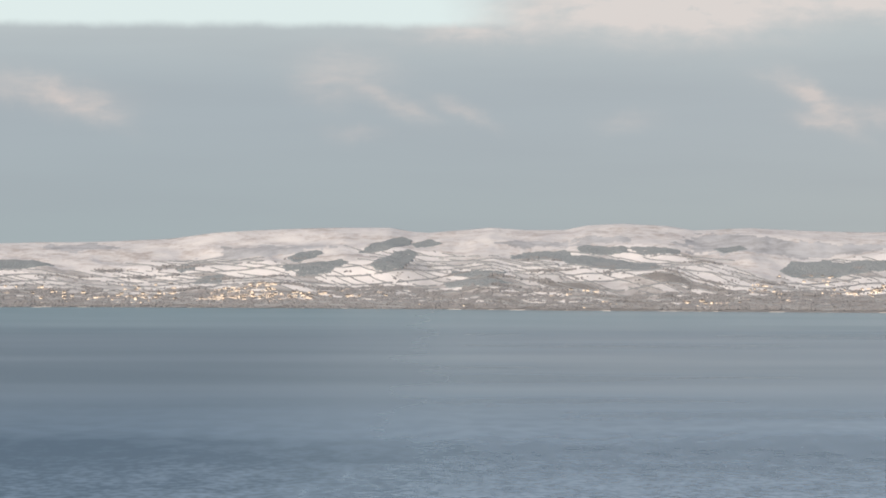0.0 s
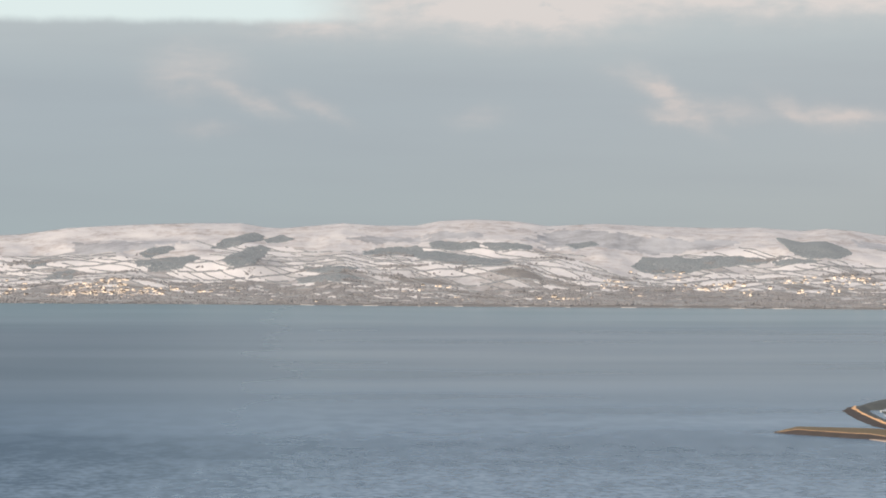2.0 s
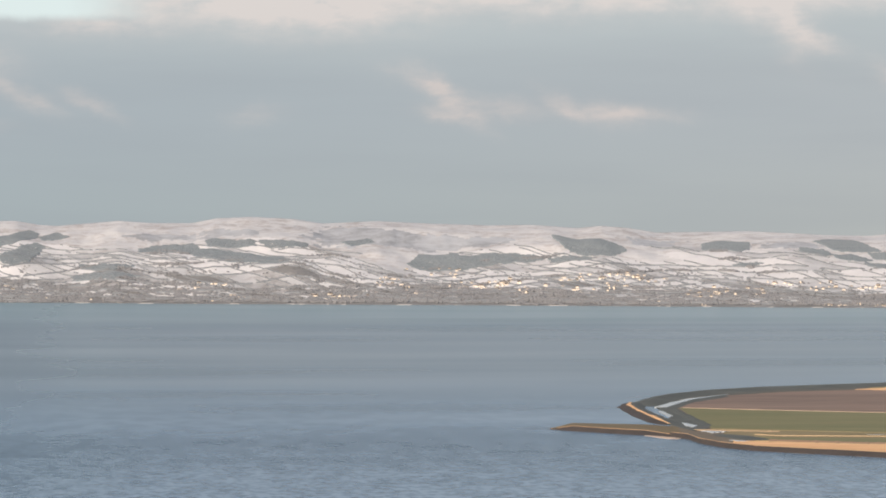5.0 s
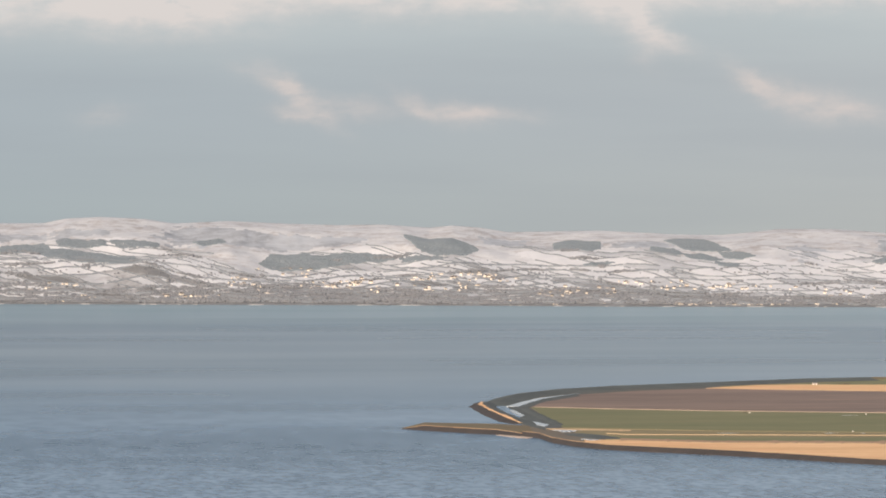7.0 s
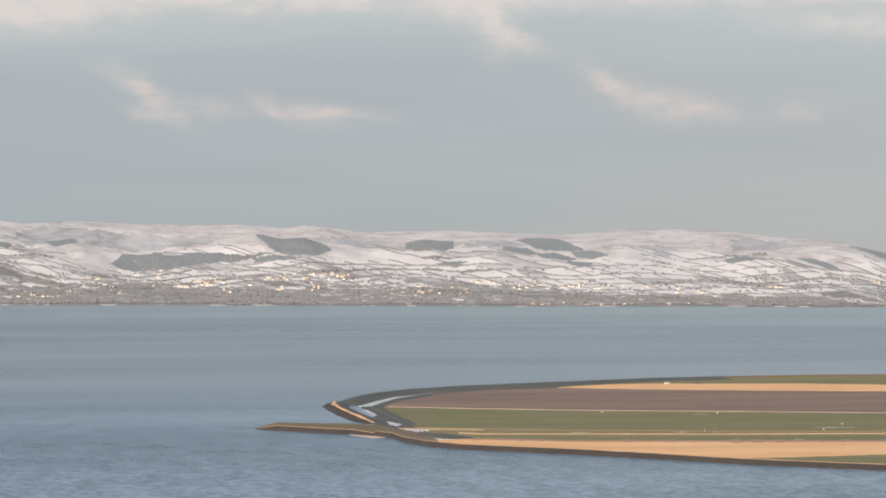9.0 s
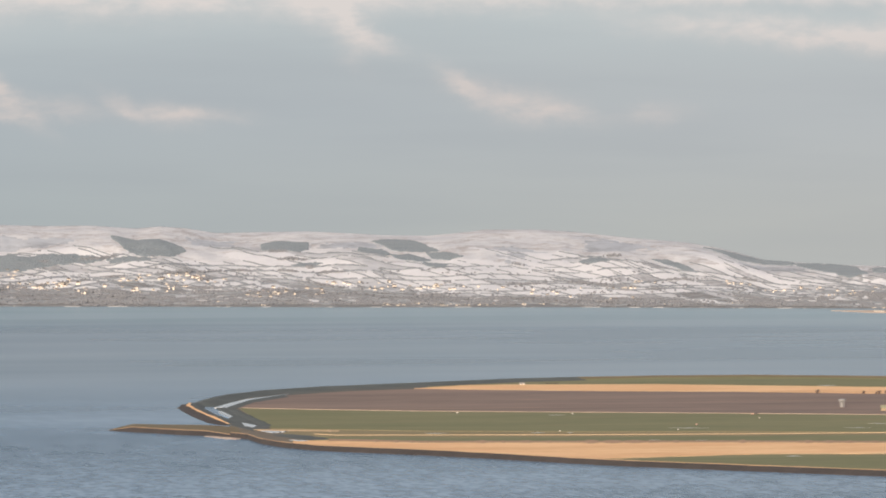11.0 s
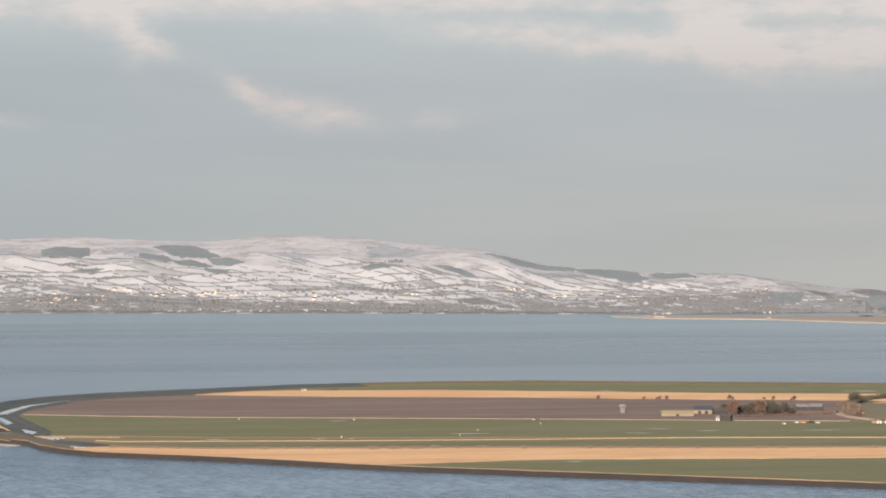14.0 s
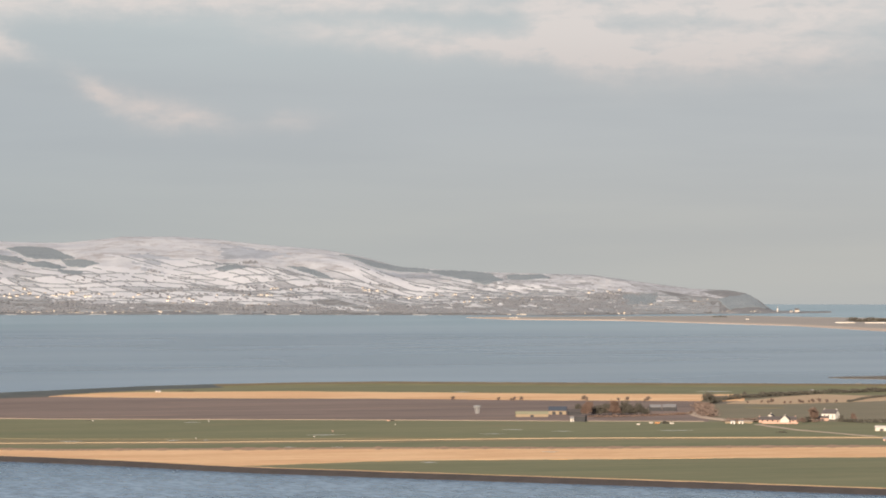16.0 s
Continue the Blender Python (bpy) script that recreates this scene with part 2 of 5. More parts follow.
PLOUGH = two_tone("ploughed_soil", (0.15, 0.115, 0.10), (0.33, 0.245, 0.20), 0.008, stretch=(0.3, 2.2, 1), fine=16, c=(0.38, 0.26, 0.19))
BANK = two_tone("dark_grassed_bank", (0.072, 0.09, 0.09), (0.125, 0.142, 0.138), 0.03, stretch=(1, 1.6, 1), relief=0.05)
STONE = two_tone("wet_bank_stone", (0.048, 0.043, 0.040), (0.085, 0.073, 0.066), 0.12, rough=0.75, relief=0.8)
SPIT_GRASS = two_tone("brown_spit_grass", (0.155, 0.125, 0.072), (0.225, 0.18, 0.105), 0.05, fine=9)
MUD = two_tone("salt_marsh_mud", (0.14, 0.12, 0.10), (0.22, 0.19, 0.14), 0.05)
SAND = two_tone("pale_sand", (0.54, 0.43, 0.35), (0.66, 0.54, 0.44), 0.02)
DUNE = two_tone("dune_grass", (0.355, 0.325, 0.29), (0.45, 0.41, 0.365), 0.02, stretch=(1, 2, 1))


def pool_build(N, inputs, place):
    # the pool's pale sky reflection is put into its base colour
    N.set(inputs["Base Color"], (0.55, 0.60, 0.64, 1))
    N.set(inputs["Roughness"], N.mix(N.noise(place, 0.05), (0.12, 0.12, 0.12), (0.3, 0.3, 0.3)))


POOL = material("icy_pool", pool_build)
# pale tone stands in for sky glinting on standing water
WET = two_tone("wet_grass", (0.30, 0.31, 0.27), (0.46, 0.47, 0.45), 0.08, rough=0.35, relief=0.02)
PALE_GRASS = two_tone("pale_pinkish_grass", (0.36, 0.28, 0.22), (0.50, 0.40, 0.31), 0.05)
PALE_SHORE = two_tone("snowy_shore_stone", (0.42, 0.43, 0.44), (0.56, 0.56, 0.56), 0.05)
RUST = two_tone("russet_wet_grass", (0.34, 0.22, 0.145), (0.50, 0.33, 0.21), 0.02, stretch=(0.7, 2, 1), fine=9)
PADDOCK = two_tone("winter_paddock", (0.19, 0.172, 0.105), (0.27, 0.235, 0.155), 0.02, stretch=(0.7, 1.8, 1), fine=9, c=(0.24, 0.18, 0.13))
DRY = two_tone("tan_stubble", (0.50, 0.36, 0.22), (0.60, 0.45, 0.29), 0.02, stretch=(0.8, 2, 1), fine=9)
TRACK = two_tone("pale_track", (0.42, 0.33, 0.25), (0.55, 0.45, 0.35), 0.06)
WHITE = per_object("whitewashed_wall", ((0.80, 0.77, 0.71), (0.70, 0.62, 0.50), (0.82, 0.78, 0.74)))
CREAM = per_object("far_house_wall", ((0.84, 0.80, 0.72), (0.78, 0.67, 0.53), (0.80, 0.74, 0.68)))
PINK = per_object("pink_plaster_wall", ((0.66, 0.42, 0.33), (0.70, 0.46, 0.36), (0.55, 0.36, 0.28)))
TAN = per_object("tan_barn_wall", ((0.37, 0.295, 0.20), (0.34, 0.27, 0.185), (0.30, 0.24, 0.17)))
SLATE = per_object("slate_roof", ((0.075, 0.07, 0.072), (0.13, 0.115, 0.11), (0.09, 0.085, 0.085)))
SNOW_ROOF = per_object("snowy_roof", ((0.40, 0.39, 0.39), (0.24, 0.22, 0.22), (0.50, 0.48, 0.47)))
BLUE_ROOF = per_object("blue_sheet_roof", ((0.065, 0.082, 0.11), (0.075, 0.092, 0.12), (0.10, 0.11, 0.13)), rough=0.5)
PALE_ROOF = per_object("lichened_sheet_roof", ((0.34, 0.335, 0.215), (0.38, 0.365, 0.24), (0.28, 0.27, 0.18)), rough=0.6)
DARK_WALL = per_object("dark_shed_wall", ((0.045, 0.048, 0.055), (0.06, 0.062, 0.066), (0.075, 0.075, 0.078)))
GREY_ROOF = per_object("grey_sheet_roof", ((0.25, 0.25, 0.255), (0.29, 0.29, 0.29), (0.22, 0.22, 0.22)), rough=0.6)
ORANGE = per_object("orange_paint", ((0.72, 0.32, 0.10), (0.74, 0.36, 0.13), (0.6, 0.28, 0.12)), rough=0.5)
METAL = per_object("pale_galvanised_metal", ((0.34, 0.345, 0.34), (0.38, 0.38, 0.38), (0.28, 0.28, 0.28)), rough=0.45)
BARK = two_tone("grey_bark", (0.10, 0.08, 0.065), (0.17, 0.14, 0.115), 1.2)
TWIG = two_tone("bare_twigs", (0.18, 0.135, 0.11), (0.27, 0.20, 0.16), 0.8)
RED_TWIG = two_tone("russet_twigs", (0.165, 0.115, 0.09), (0.25, 0.17, 0.13), 0.8)
EVERGREEN = two_tone("evergreen_leaves", (0.095, 0.092, 0.074), (0.15, 0.14, 0.112), 0.7)


def glass_build(N, inputs, place):
    N.set(inputs["Base Color"], (0.03, 0.035, 0.04, 1))
    N.set(inputs["Roughness"], 0.08)


PANE = material("window_glass", glass_build)

# ---- large structure ----
def at(b, d, z=0.0):
    """The place at a bearing (degrees) and distance."""
    return Vector((d * math.sin(radians(b)), d * math.cos(radians(b)), z))


def line(points, b):
    return np.interp(b, [p[0] for p in points], [p[1] for p in points])


def mesh(name, verts, faces, mat, smooth=False):
    me = bpy.data.meshes.new(name)
    me.from_pydata([tuple(v) for v in verts], [], faces)
    me.materials.append(mat)
    if smooth:
        me.shade_smooth()
    return me


def grid_faces(rows, cols):
    return [(i * cols + j, i * cols + j + 1, (i + 1) * cols + j + 1, (i + 1) * cols + j) for i in range(rows - 1) for j in range(cols - 1)]


# far shore: bearing, distance of the waterline
SHORE = [(-30, 4420), (-6.2, 4379), (-4.6, 4374), (-1.8, 4322), (0.1, 4279), (1.5, 4234), (4.3, 4188), (7.4, 4152), (9.8, 4109), (13.5, 4102),
         (15.2, 4074), (16.7, 4066), (18.2, 4045), (19.8, 4120), (21.2, 4151), (21.6, 4155), (22.0, 4190)]
# skyline: bearing, fall below the eye's level in metres per kilometre
SKYLINE_WEST = [
    (-30, 9), (-14, 7), (-6.2, 6.26), (-5.7, 5.98), (-5.18, 5.97), (-4.63, 5.68), (-3.84, 5.12), (-3.2, 3.58), (-2.65, 3.01), (-2.1, 2.58),
    (-1.46, 2.29), (-0.75, 2.27), (-0.43, 3.23), (-0.19, 3.5), (0.29, 2.8), (0.68, 2.23), (1.16, 2.77), (1.71, 2.76), (2.03, 1.64), (2.51, 1.21),
    (3.14, 1.75), (3.54, 2.84), (4.3, 2.25), (5.06, 2.85), (5.85, 3.25), (6.48, 3.1), (7.12, 3.88),
]
SKYLINE_EAST = [
    (7.44, 3.33), (7.83, 3.88), (8.23, 4.99), (9.5, 4.57), (10.61, 5.53), (11.2, 5.67), (11.71, 4.84), (12.0, 4.2), (12.79, 4.18), (13.34, 4.89),
    (13.98, 6.14), (14.85, 7.39), (15.33, 8.91), (15.96, 11.82), (16.28, 12.09), (17.07, 12.91), (17.94, 13.32), (18.61, 13.6), (19.1, 14.85), (19.58, 16.0),
    (20.02, 16.97), (20.53, 17.37), (20.76, 18.06), (20.93, 19.58), (21.1, 21.79), (21.25, 23.2), (21.6, 23.6), (22.0, 23.4),
]
SKYLINE = SKYLINE_WEST + SKYLINE_EAST
CREST = [(-30, 4890), (13, 4890), (15, 4800), (16, 4600), (18, 4450), (20, 4370), (21.2, 4230), (21.6, 4205), (22.0, 4215)]


pick = random.Random(12)
KNOLLS = [(pick.uniform(-8, 20), pick.uniform(0.15, 0.95), pick.uniform(0.25, 1.3), pick.uniform(0.05, 0.17), pick.choice((-1, 1, 1)) * pick.uniform(0.03, 0.10)) for _ in range(95)]


def grain(x, y, seed):
    """Smooth value noise from -1 to 1 (arrays)."""
    i, j = np.floor(x), np.floor(y)
    u, v = x - i, y - j
    u, v = u * u * (3 - 2 * u), v * v * (3 - 2 * v)

    def corner(p, q):
        return np.modf(np.abs(np.sin(p * 127.1 + q * 311.7 + seed * 74.7) * 43758.5453))[0] * 2 - 1

    return (corner(i, j) * (1 - u) + corner(i + 1, j) * u) * (1 - v) + (corner(i, j + 1) * (1 - u) + corner(i + 1, j + 1) * u) * v


def hill_height(b, d):
    """Height of the far land at bearings and distances (arrays)."""
    b, d = np.asarray(b, float), np.asarray(d, float)
    shore, crest = line(SHORE, b), line(CREST, b)
    top = np.maximum(EYE - line(SKYLINE, b) * crest / 1000.0, 0.6)
    s = (d - shore) / (crest - shore)
    sc = np.clip(s, 0, 1)
    rise = 0.5 * sc + 0.5 * (sc * sc * (3 - 2 * sc))
    knolls = np.zeros(np.broadcast(b, d).shape)
    for kb, ks, wb, ws, amp in KNOLLS:
        knolls = knolls + amp * np.exp(-((b - kb) / wb) ** 2 - ((s - ks) / ws) ** 2)
    folds = 0.040 * grain(b * 1.1 + s * 2.0, s * 4.5, 1) + 0.024 * grain(b * 2.6 + s * 3.0, s * 9.0, 2) + 0.011 * grain(b * 6.5, s * 20.0, 3) + 0.004 * grain(b * 15.0, s * 45.0, 4)
    z = top * (rise + (knolls * 0.8 + folds * np.clip((s - 0.1) * 2.2, 0.15, 1)) * np.sin(np.pi * sc) ** 0.7) + 0.5 * np.clip(s * 30, -1, 1)
    fall = np.clip(s - 1, 0, None)
    return z - top * fall * 3.0


# Hedged fields on the far slopes: rows of fields by height on the slope, cut by slanting cross hedges
FIELD_ROWS = [0.05, 0.09, 0.135, 0.185, 0.235, 0.29, 0.345, 0.40, 0.46, 0.52, 0.585, 0.66]
pick = random.Random(5)
FIELD_CUTS = []
for _k in range(len(FIELD_ROWS) - 1):
    if _k in (0, 2, 4, 7, 10):
        cuts, pos, lean = [], -34.0, pick.uniform(-8.5, -5.0)
        while pos < 26:
            pos += pick.uniform(0.14, 0.55)
            cuts.append(pos)
    FIELD_CUTS.append((np.array(cuts), lean))


def row_edge(k, b):
    """Height on the slope of the k-th row of hedges at bearings b."""
    b = np.asarray(b, float)
    wave = min(1.0, FIELD_ROWS[k] / 0.25)
    return FIELD_ROWS[k] + wave * (0.034 * np.sin(b * 0.85 + 0.6) + 0.018 * np.sin(b * 2.1 + 0.2 * k)) + 0.010 * np.sin(b * 1.3 + k * 2.1) + 0.012 * np.sin(b * 3.1 + k)


def slope_to_distance(b, s):
    return line(SHORE, b) + s * (line(CREST, b) - line(SHORE, b))


# Slopes whose shade is painted blue-grey: bearing, height on the slope, half width, half height
SHADED_SLOPES = [(3.85, 0.78, 0.47, 0.12), (4.88, 0.72, 0.71, 0.05), (-2.49, 0.67, 0.79, 0.11), (-5.18, 0.87, 0.55, 0.09), (2.19, 0.77, 0.47, 0.05), (1.24, 0.77, 0.47, 0.05), (5.85, 0.74, 0.4, 0.05), (4.5, 0.72, 0.71, 0.06), (8.16, 0.75, 0.47, 0.07), (10.06, 0.73, 0.55, 0.05), (12.44, 0.59, 0.4, 0.1), (13.79, 0.77, 0.55, 0.12), (16.09, 0.68, 0.47, 0.12)]


def far_land():
    bs, ss = np.arange(-30, 22.0, 0.04), np.concatenate([np.linspace(-0.02, 1.0, 90), [1.03, 1.08]])
    B, S = np.meshgrid(bs, ss)
    D = slope_to_distance(B, S)
    Z = hill_height(B, D)
    R = np.radians(B)
    verts = np.stack([D * np.sin(R), D * np.cos(R), Z], -1).reshape(-1, 3)
    me = mesh("snowy_hills", verts.tolist(), grid_faces(len(ss), len(bs)), MOOR, True)
    for m in FIELD_SNOWS:
        me.materials.append(m)
    index = np.zeros((len(ss), len(bs)), int)
    for k, (cuts, slant) in enumerate(FIELD_CUTS):
        lo, hi = row_edge(k, B), row_edge(k + 1, B)
        j = np.searchsorted(cuts, B - slant * S)
        chance = np.modf(np.abs(np.sin(j * 12.9898 + k * 78.233) * 43758.5453))[0]
        kind = np.where(chance < 0.76, 1, np.where(chance < 0.93, 2, 3))
        if k < 5:
            low = np.where(chance < 0.32, 1, np.where(chance < 0.52, 2, np.where(chance < 0.8, 3, 4)))
            kind = np.where((B > 11) & (k > 2), kind, low)
        high = (k > 8) & (B < 16.6) & (np.sin(cuts[np.minimum(j, len(cuts) - 1)] * 1.9 + 1.0) < 0.1)
        index = np.where((S >= lo) & (S < hi) & ~high, kind, index)
    index = np.where(S < row_edge(0, B), 4, index)
    # ragged patches of painted shade on the upper slopes
    thin = sum(np.exp(-((B - b) / w) ** 2 - ((S - h) / k) ** 2) for b, h, w, k in SHADED_SLOPES)
    ragged = 0.5 + 0.28 * grain(B * 5.0 + S * 6.0, S * 26.0, 7) + 0.22 * grain(B * 17.0, S * 60.0, 8)
    index = np.where((thin > ragged) & ((index == 0) | (thin > 0.9)), 5, index)
    index = np.where((B > 16.9) & (index < 2) & (ragged < 0.56), np.where(ragged < 0.42, 3, 2), index)
    rugged = B + 0.35 * np.sin(S * 9 + B * 3.0) + 0.25 * np.sin(B * 7.0 + S * 21) + 0.5 * (0.5 - S)
    index = np.where((rugged > 19.3) & (index == 0), 3, index)
    index = np.where(rugged > 19.9, 4, index)
    me.polygons.foreach_set("material_index", index[:-1, :-1].ravel().astype(np.int32))
    ob = new("snowy_hills", me)
    tagged(ob, "snow-covered farmed hills above the far shore", "hills", kind="structure")


far_land()


def hedgerows():
    """All the far hedges, as low uneven ridges."""
    verts, faces = [], []

    def ridge(bs, ss, seed, size):
        ds = slope_to_distance(bs, ss)
        zs = hill_height(bs, ds)
        run = []
        for i, (b, d, z) in enumerate(zip(bs, ds, zs)):
            g = noise.noise((b * 14.0, seed * 3.7, 0.0))
            g2 = noise.noise((b * 90.0, ss[i] * 300.0, seed))
            h = size * (1.05 + 0.4 * g + 0.35 * g2) * (0.75 if b > 11 else 1.0)
            if g < -0.40 or h < 0.25:
                run = []
                continue
            w = 0.5 + 0.35 * h
            n = len(verts)
            verts.extend([at(b, d - w, z - 0.3), at(b, d - 0.3 * w, z + h * 0.9), at(b, d + 0.4 * w, z + h), at(b, d + w, z - 0.3)])
            if run:
                m = run[-1]
                faces.extend([(m + q, n + q, n + q + 1, m + q + 1) for q in range(3)])
            run.append(n)

    for k in range(len(FIELD_ROWS)):
        bs = np.arange(-7.5, 20.4, 0.022)
        if k > 8:
            for lo in np.arange(-7.0, 20, 1.65):
                part_bs = bs[(bs > lo) & (bs < lo + 1.2)]
                if k < 11 and (lo > 16.4 or math.sin(lo * 1.9 + 1.6) > 0.1):
                    ridge(part_bs, row_edge(k, part_bs), k + 0.5 + lo, 1.1)
        else:
            ridge(bs, row_edge(k, bs), k + 0.5, 1.45)
    for k, (cuts, slant) in enumerate(FIELD_CUTS):
        for j, c in enumerate(cuts):
            mid = c + slant * FIELD_ROWS[k]
            if not -7.5 < mid < 20.2 or (k > 8 and mid < 16.6 and math.sin(c * 1.9 + 1.0) < 0.1):
                continue
            lo, hi = float(row_edge(k, mid)), float(row_edge(k + 1, mid))
            f = np.linspace(0, 1, 12)
            ss = lo + f * (hi - lo)
            ridge(c + slant * ss + 0.004 * np.sin(f * 9 + j), ss, k * 40 + j + 0.3, 1.2)
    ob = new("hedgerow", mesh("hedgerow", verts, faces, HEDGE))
    tagged(ob, "dark bare hedgerows between snowy fields", "hedge", kind="stuff")


hedgerows()

# the sea, one sheet out to the horizon
def sea():
    bs = np.radians(np.arange(0, 360, 2.0))
    radii = [0.5, 300, 900, 1500, 2200, 3000, 3800, 4300, 4598]
    verts = [(r * math.sin(a), r * math.cos(a), 0.0) for r in radii for a in bs]
    n = len(bs)
    faces = [(i * n + j, i * n + (j + 1) % n, (i + 1) * n + (j + 1) % n, (i + 1) * n + j) for i in range(len(radii) - 1) for j in range(n)]
    faces.append(tuple(range(n)))
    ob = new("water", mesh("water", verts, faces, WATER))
    tagged(ob, "calm grey-blue sea water with fine ripples", "water", kind="structure")


sea()


def strip(name, near, far, level, mat, label, b0=None, b1=None, category="field", step=0.08, thick=0.6):
    """A field between two lines of (bearing, distance), with an edge that goes down into the ground."""
    b0 = max(near[0][0], far[0][0]) if b0 is None else b0
    b1 = min(near[-1][0], far[-1][0]) if b1 is None else b1
    n = max(3, int((b1 - b0) / step))
    verts, faces = [], []
    for i in range(n + 1):
        b = b0 + (b1 - b0) * i / n
        lo, hi = float(line(near, b)), float(line(far, b))
        lo += 2.5 * noise.noise((b * 2.1, level * 9, 1.0)) + 1.2 * noise.noise((b * 9, level * 5, 4.0))
        hi += 2.5 * noise.noise((b * 1.9, level * 7, 6.0)) + 1.2 * noise.noise((b * 8, level * 3, 2.0))
        hi = max(hi, lo + 0.3)
        for d, z in ((lo, level - thick), (lo, level), ((lo + hi) / 2, level), (hi, level), (hi, level - thick)):
            verts.append(at(b, d, z))
    faces = [f[::-1] for f in grid_faces(n + 1, 5)]
    ob = new(name, mesh(name, verts, faces, mat))
    return tagged(ob, label, category, kind="structure")


# Reclaimed land inside the sea banks
WATERLINE = [(6.72, 1788), (6.88, 1779), (7.39, 1761), (7.77, 1747), (8.07, 1740), (8.42, 1727), (8.66, 1713), (8.84, 1679), (9.17, 1651), (9.61, 1630),
             (10.2, 1616), (11.09, 1598), (11.99, 1576), (13.2, 1545), (14.07, 1526), (16.65, 1488), (19.82, 1448), (22.72, 1413), (27, 1362)]
FAR_EDGE = [(7.79, 2034), (7.89, 2056), (8.07, 2103), (8.25, 2132), (8.78, 2182), (9.61, 2227), (11.09, 2281), (12.3, 2330), (13.2, 2353), (14.4, 2375),
            (15.7, 2388), (19.0, 2369), (22.72, 2363), (27, 2350)]
BROWN_FAR = [(8.5, 1984), (8.75, 2064), (9.0, 2098), (9.23, 2118), (10.06, 2163), (11.09, 2194), (12.3, 2178), (13.8, 2165), (15.6, 2160), (18.2, 2139), (20.2, 2135), (27, 2130)]
BROWN_NEAR = [(8.54, 1982), (9.61, 1964), (11.09, 1946), (13.2, 1936), (15.5, 1928), (18.2, 1918), (20.6, 1916), (27, 1916)]
GOLD_FAR = [(11.0, 2200), (11.69, 2241), (12.3, 2250), (14.3, 2255), (18.2, 2222), (20.2, 2218), (27, 2214)]
GREEN_NEAR = [(8.56, 1974), (8.75, 1882), (8.99, 1790), (11.09, 1769), (13.2, 1763), (15.5, 1766), (18.2, 1769), (22.72, 1787), (27, 1800)]
OLIVE_NEAR = [(9.17, 1742), (9.91, 1721), (11.09, 1721), (13.2, 1722), (15.5, 1732), (18.2, 1751), (22.72, 1764), (27, 1776)]
LAWN_NEAR = [(9.91, 1699), (11.09, 1684), (13.2, 1684), (15.5, 1689), (18.2, 1691), (22.72, 1712), (27, 1725)]
REED_NEAR = [(9.3, 1668), (10.2, 1640), (11.1, 1628), (13.47, 1568), (14.11, 1575), (15.85, 1603), (18.23, 1611), (22.72, 1634), (27, 1650)]


def shifted(points, by):
    return [(b, d + by) for b, d in points]


def embankment(name, points, profile, mats, label, category="sea bank", taper=(1.0, 1.0), inland=False, ends=(0, 0), point=0):
    """A bank along a line of places (x, y): profile gives (offset across, height) pairs; mats one per face between them."""
    pts = [Vector((p.x, p.y)) for p in points]
    fine = []
    for a, b in zip(pts, pts[1:]):
        n = max(1, int((b - a).length / 6))
        fine += [a.lerp(b, i / n) for i in range(n)]
    fine.append(pts[-1])
    verts, k = [], len(profile)
    for i, p in enumerate(fine):
        t = (fine[min(i + 2, len(fine) - 1)] - fine[max(i - 2, 0)]).normalized()
        side = p.normalized() if inland else Vector((-t.y, t.x))
        f = taper[0] + (taper[1] - taper[0]) * i / (len(fine) - 1)
        low = min(1.0, (i + 0.05) / ends[0] if ends[0] else 1.0, (len(fine) - 1 - i + 0.05) / ends[1] if ends[1] else 1.0)
        tip = min(1.0, (i + 0.1) / point) if point else 1.0
        for j, (o, h) in enumerate(profile):
            h = h * low * tip if h > 0 else h
            o = o * tip if point else o
            o = o if abs(o) < 10 else math.copysign(10 + (abs(o) - 10) * f, o)
            w = 0.9 * noise.noise((p.x * 0.06, p.y * 0.06, j * 3.1)) + 0.5 * noise.noise((p.x * 0.3, p.y * 0.3, j * 1.7))
            q = p + side * (o + w)
            verts.append((q.x, q.y, h + (0.12 * noise.noise((p.x * 0.2, p.y * 0.2, j)) if h > 0 else 0)))
    flip = -1 if profile[-1][0] > profile[0][0] else 1
    faces = [f[::flip] for f in grid_faces(len(fine), k)]
    me = mesh(name, verts, faces, mats[0])
    for m in mats[1:]:
        if m.name not in me.materials:
            me.materials.append(m)
    order = [m.name for m in me.materials]
    for i, poly in enumerate(me.polygons):
        poly.material_index = order.index(mats[i % (k - 1)].name)
    return tagged(new(name, me), label, category, kind="structure")


strip("farmland", shifted(WATERLINE[5:], 16), shifted(FAR_EDGE[3:], -36), 0.25, MUD, "low marshy farmland inside the sea banks", category="ground")
strip("bank_foot", [(8.72, 2070), (9.17, 2122), (10.06, 2172), (11.09, 2206), (12.0, 2252)], [(8.72, 2120), (9.17, 2150), (10.06, 2190), (11.09, 2228), (12.0, 2266)], 0.29, BANK, "dark rough grass at the foot of the far bank", category="grass")
strip("field_far_pasture", GOLD_FAR, shifted(FAR_EDGE, -52), 0.32, GREEN, "far strip of green pasture by the sea bank", b0=11.2)
strip("field_east_pasture", shifted(BROWN_FAR, -30), GOLD_FAR, 0.30, PADDOCK, "green pasture east of the long hedge", b0=20.75)
strip("field_far_stubble", BROWN_FAR, GOLD_FAR, 0.36, GOLD, "pale golden stubble strip", b0=11.0, b1=20.75)
strip("field_ploughed", BROWN_NEAR, BROWN_FAR, 0.34, PLOUGH, "broad brown ploughed field", b1=20.25)
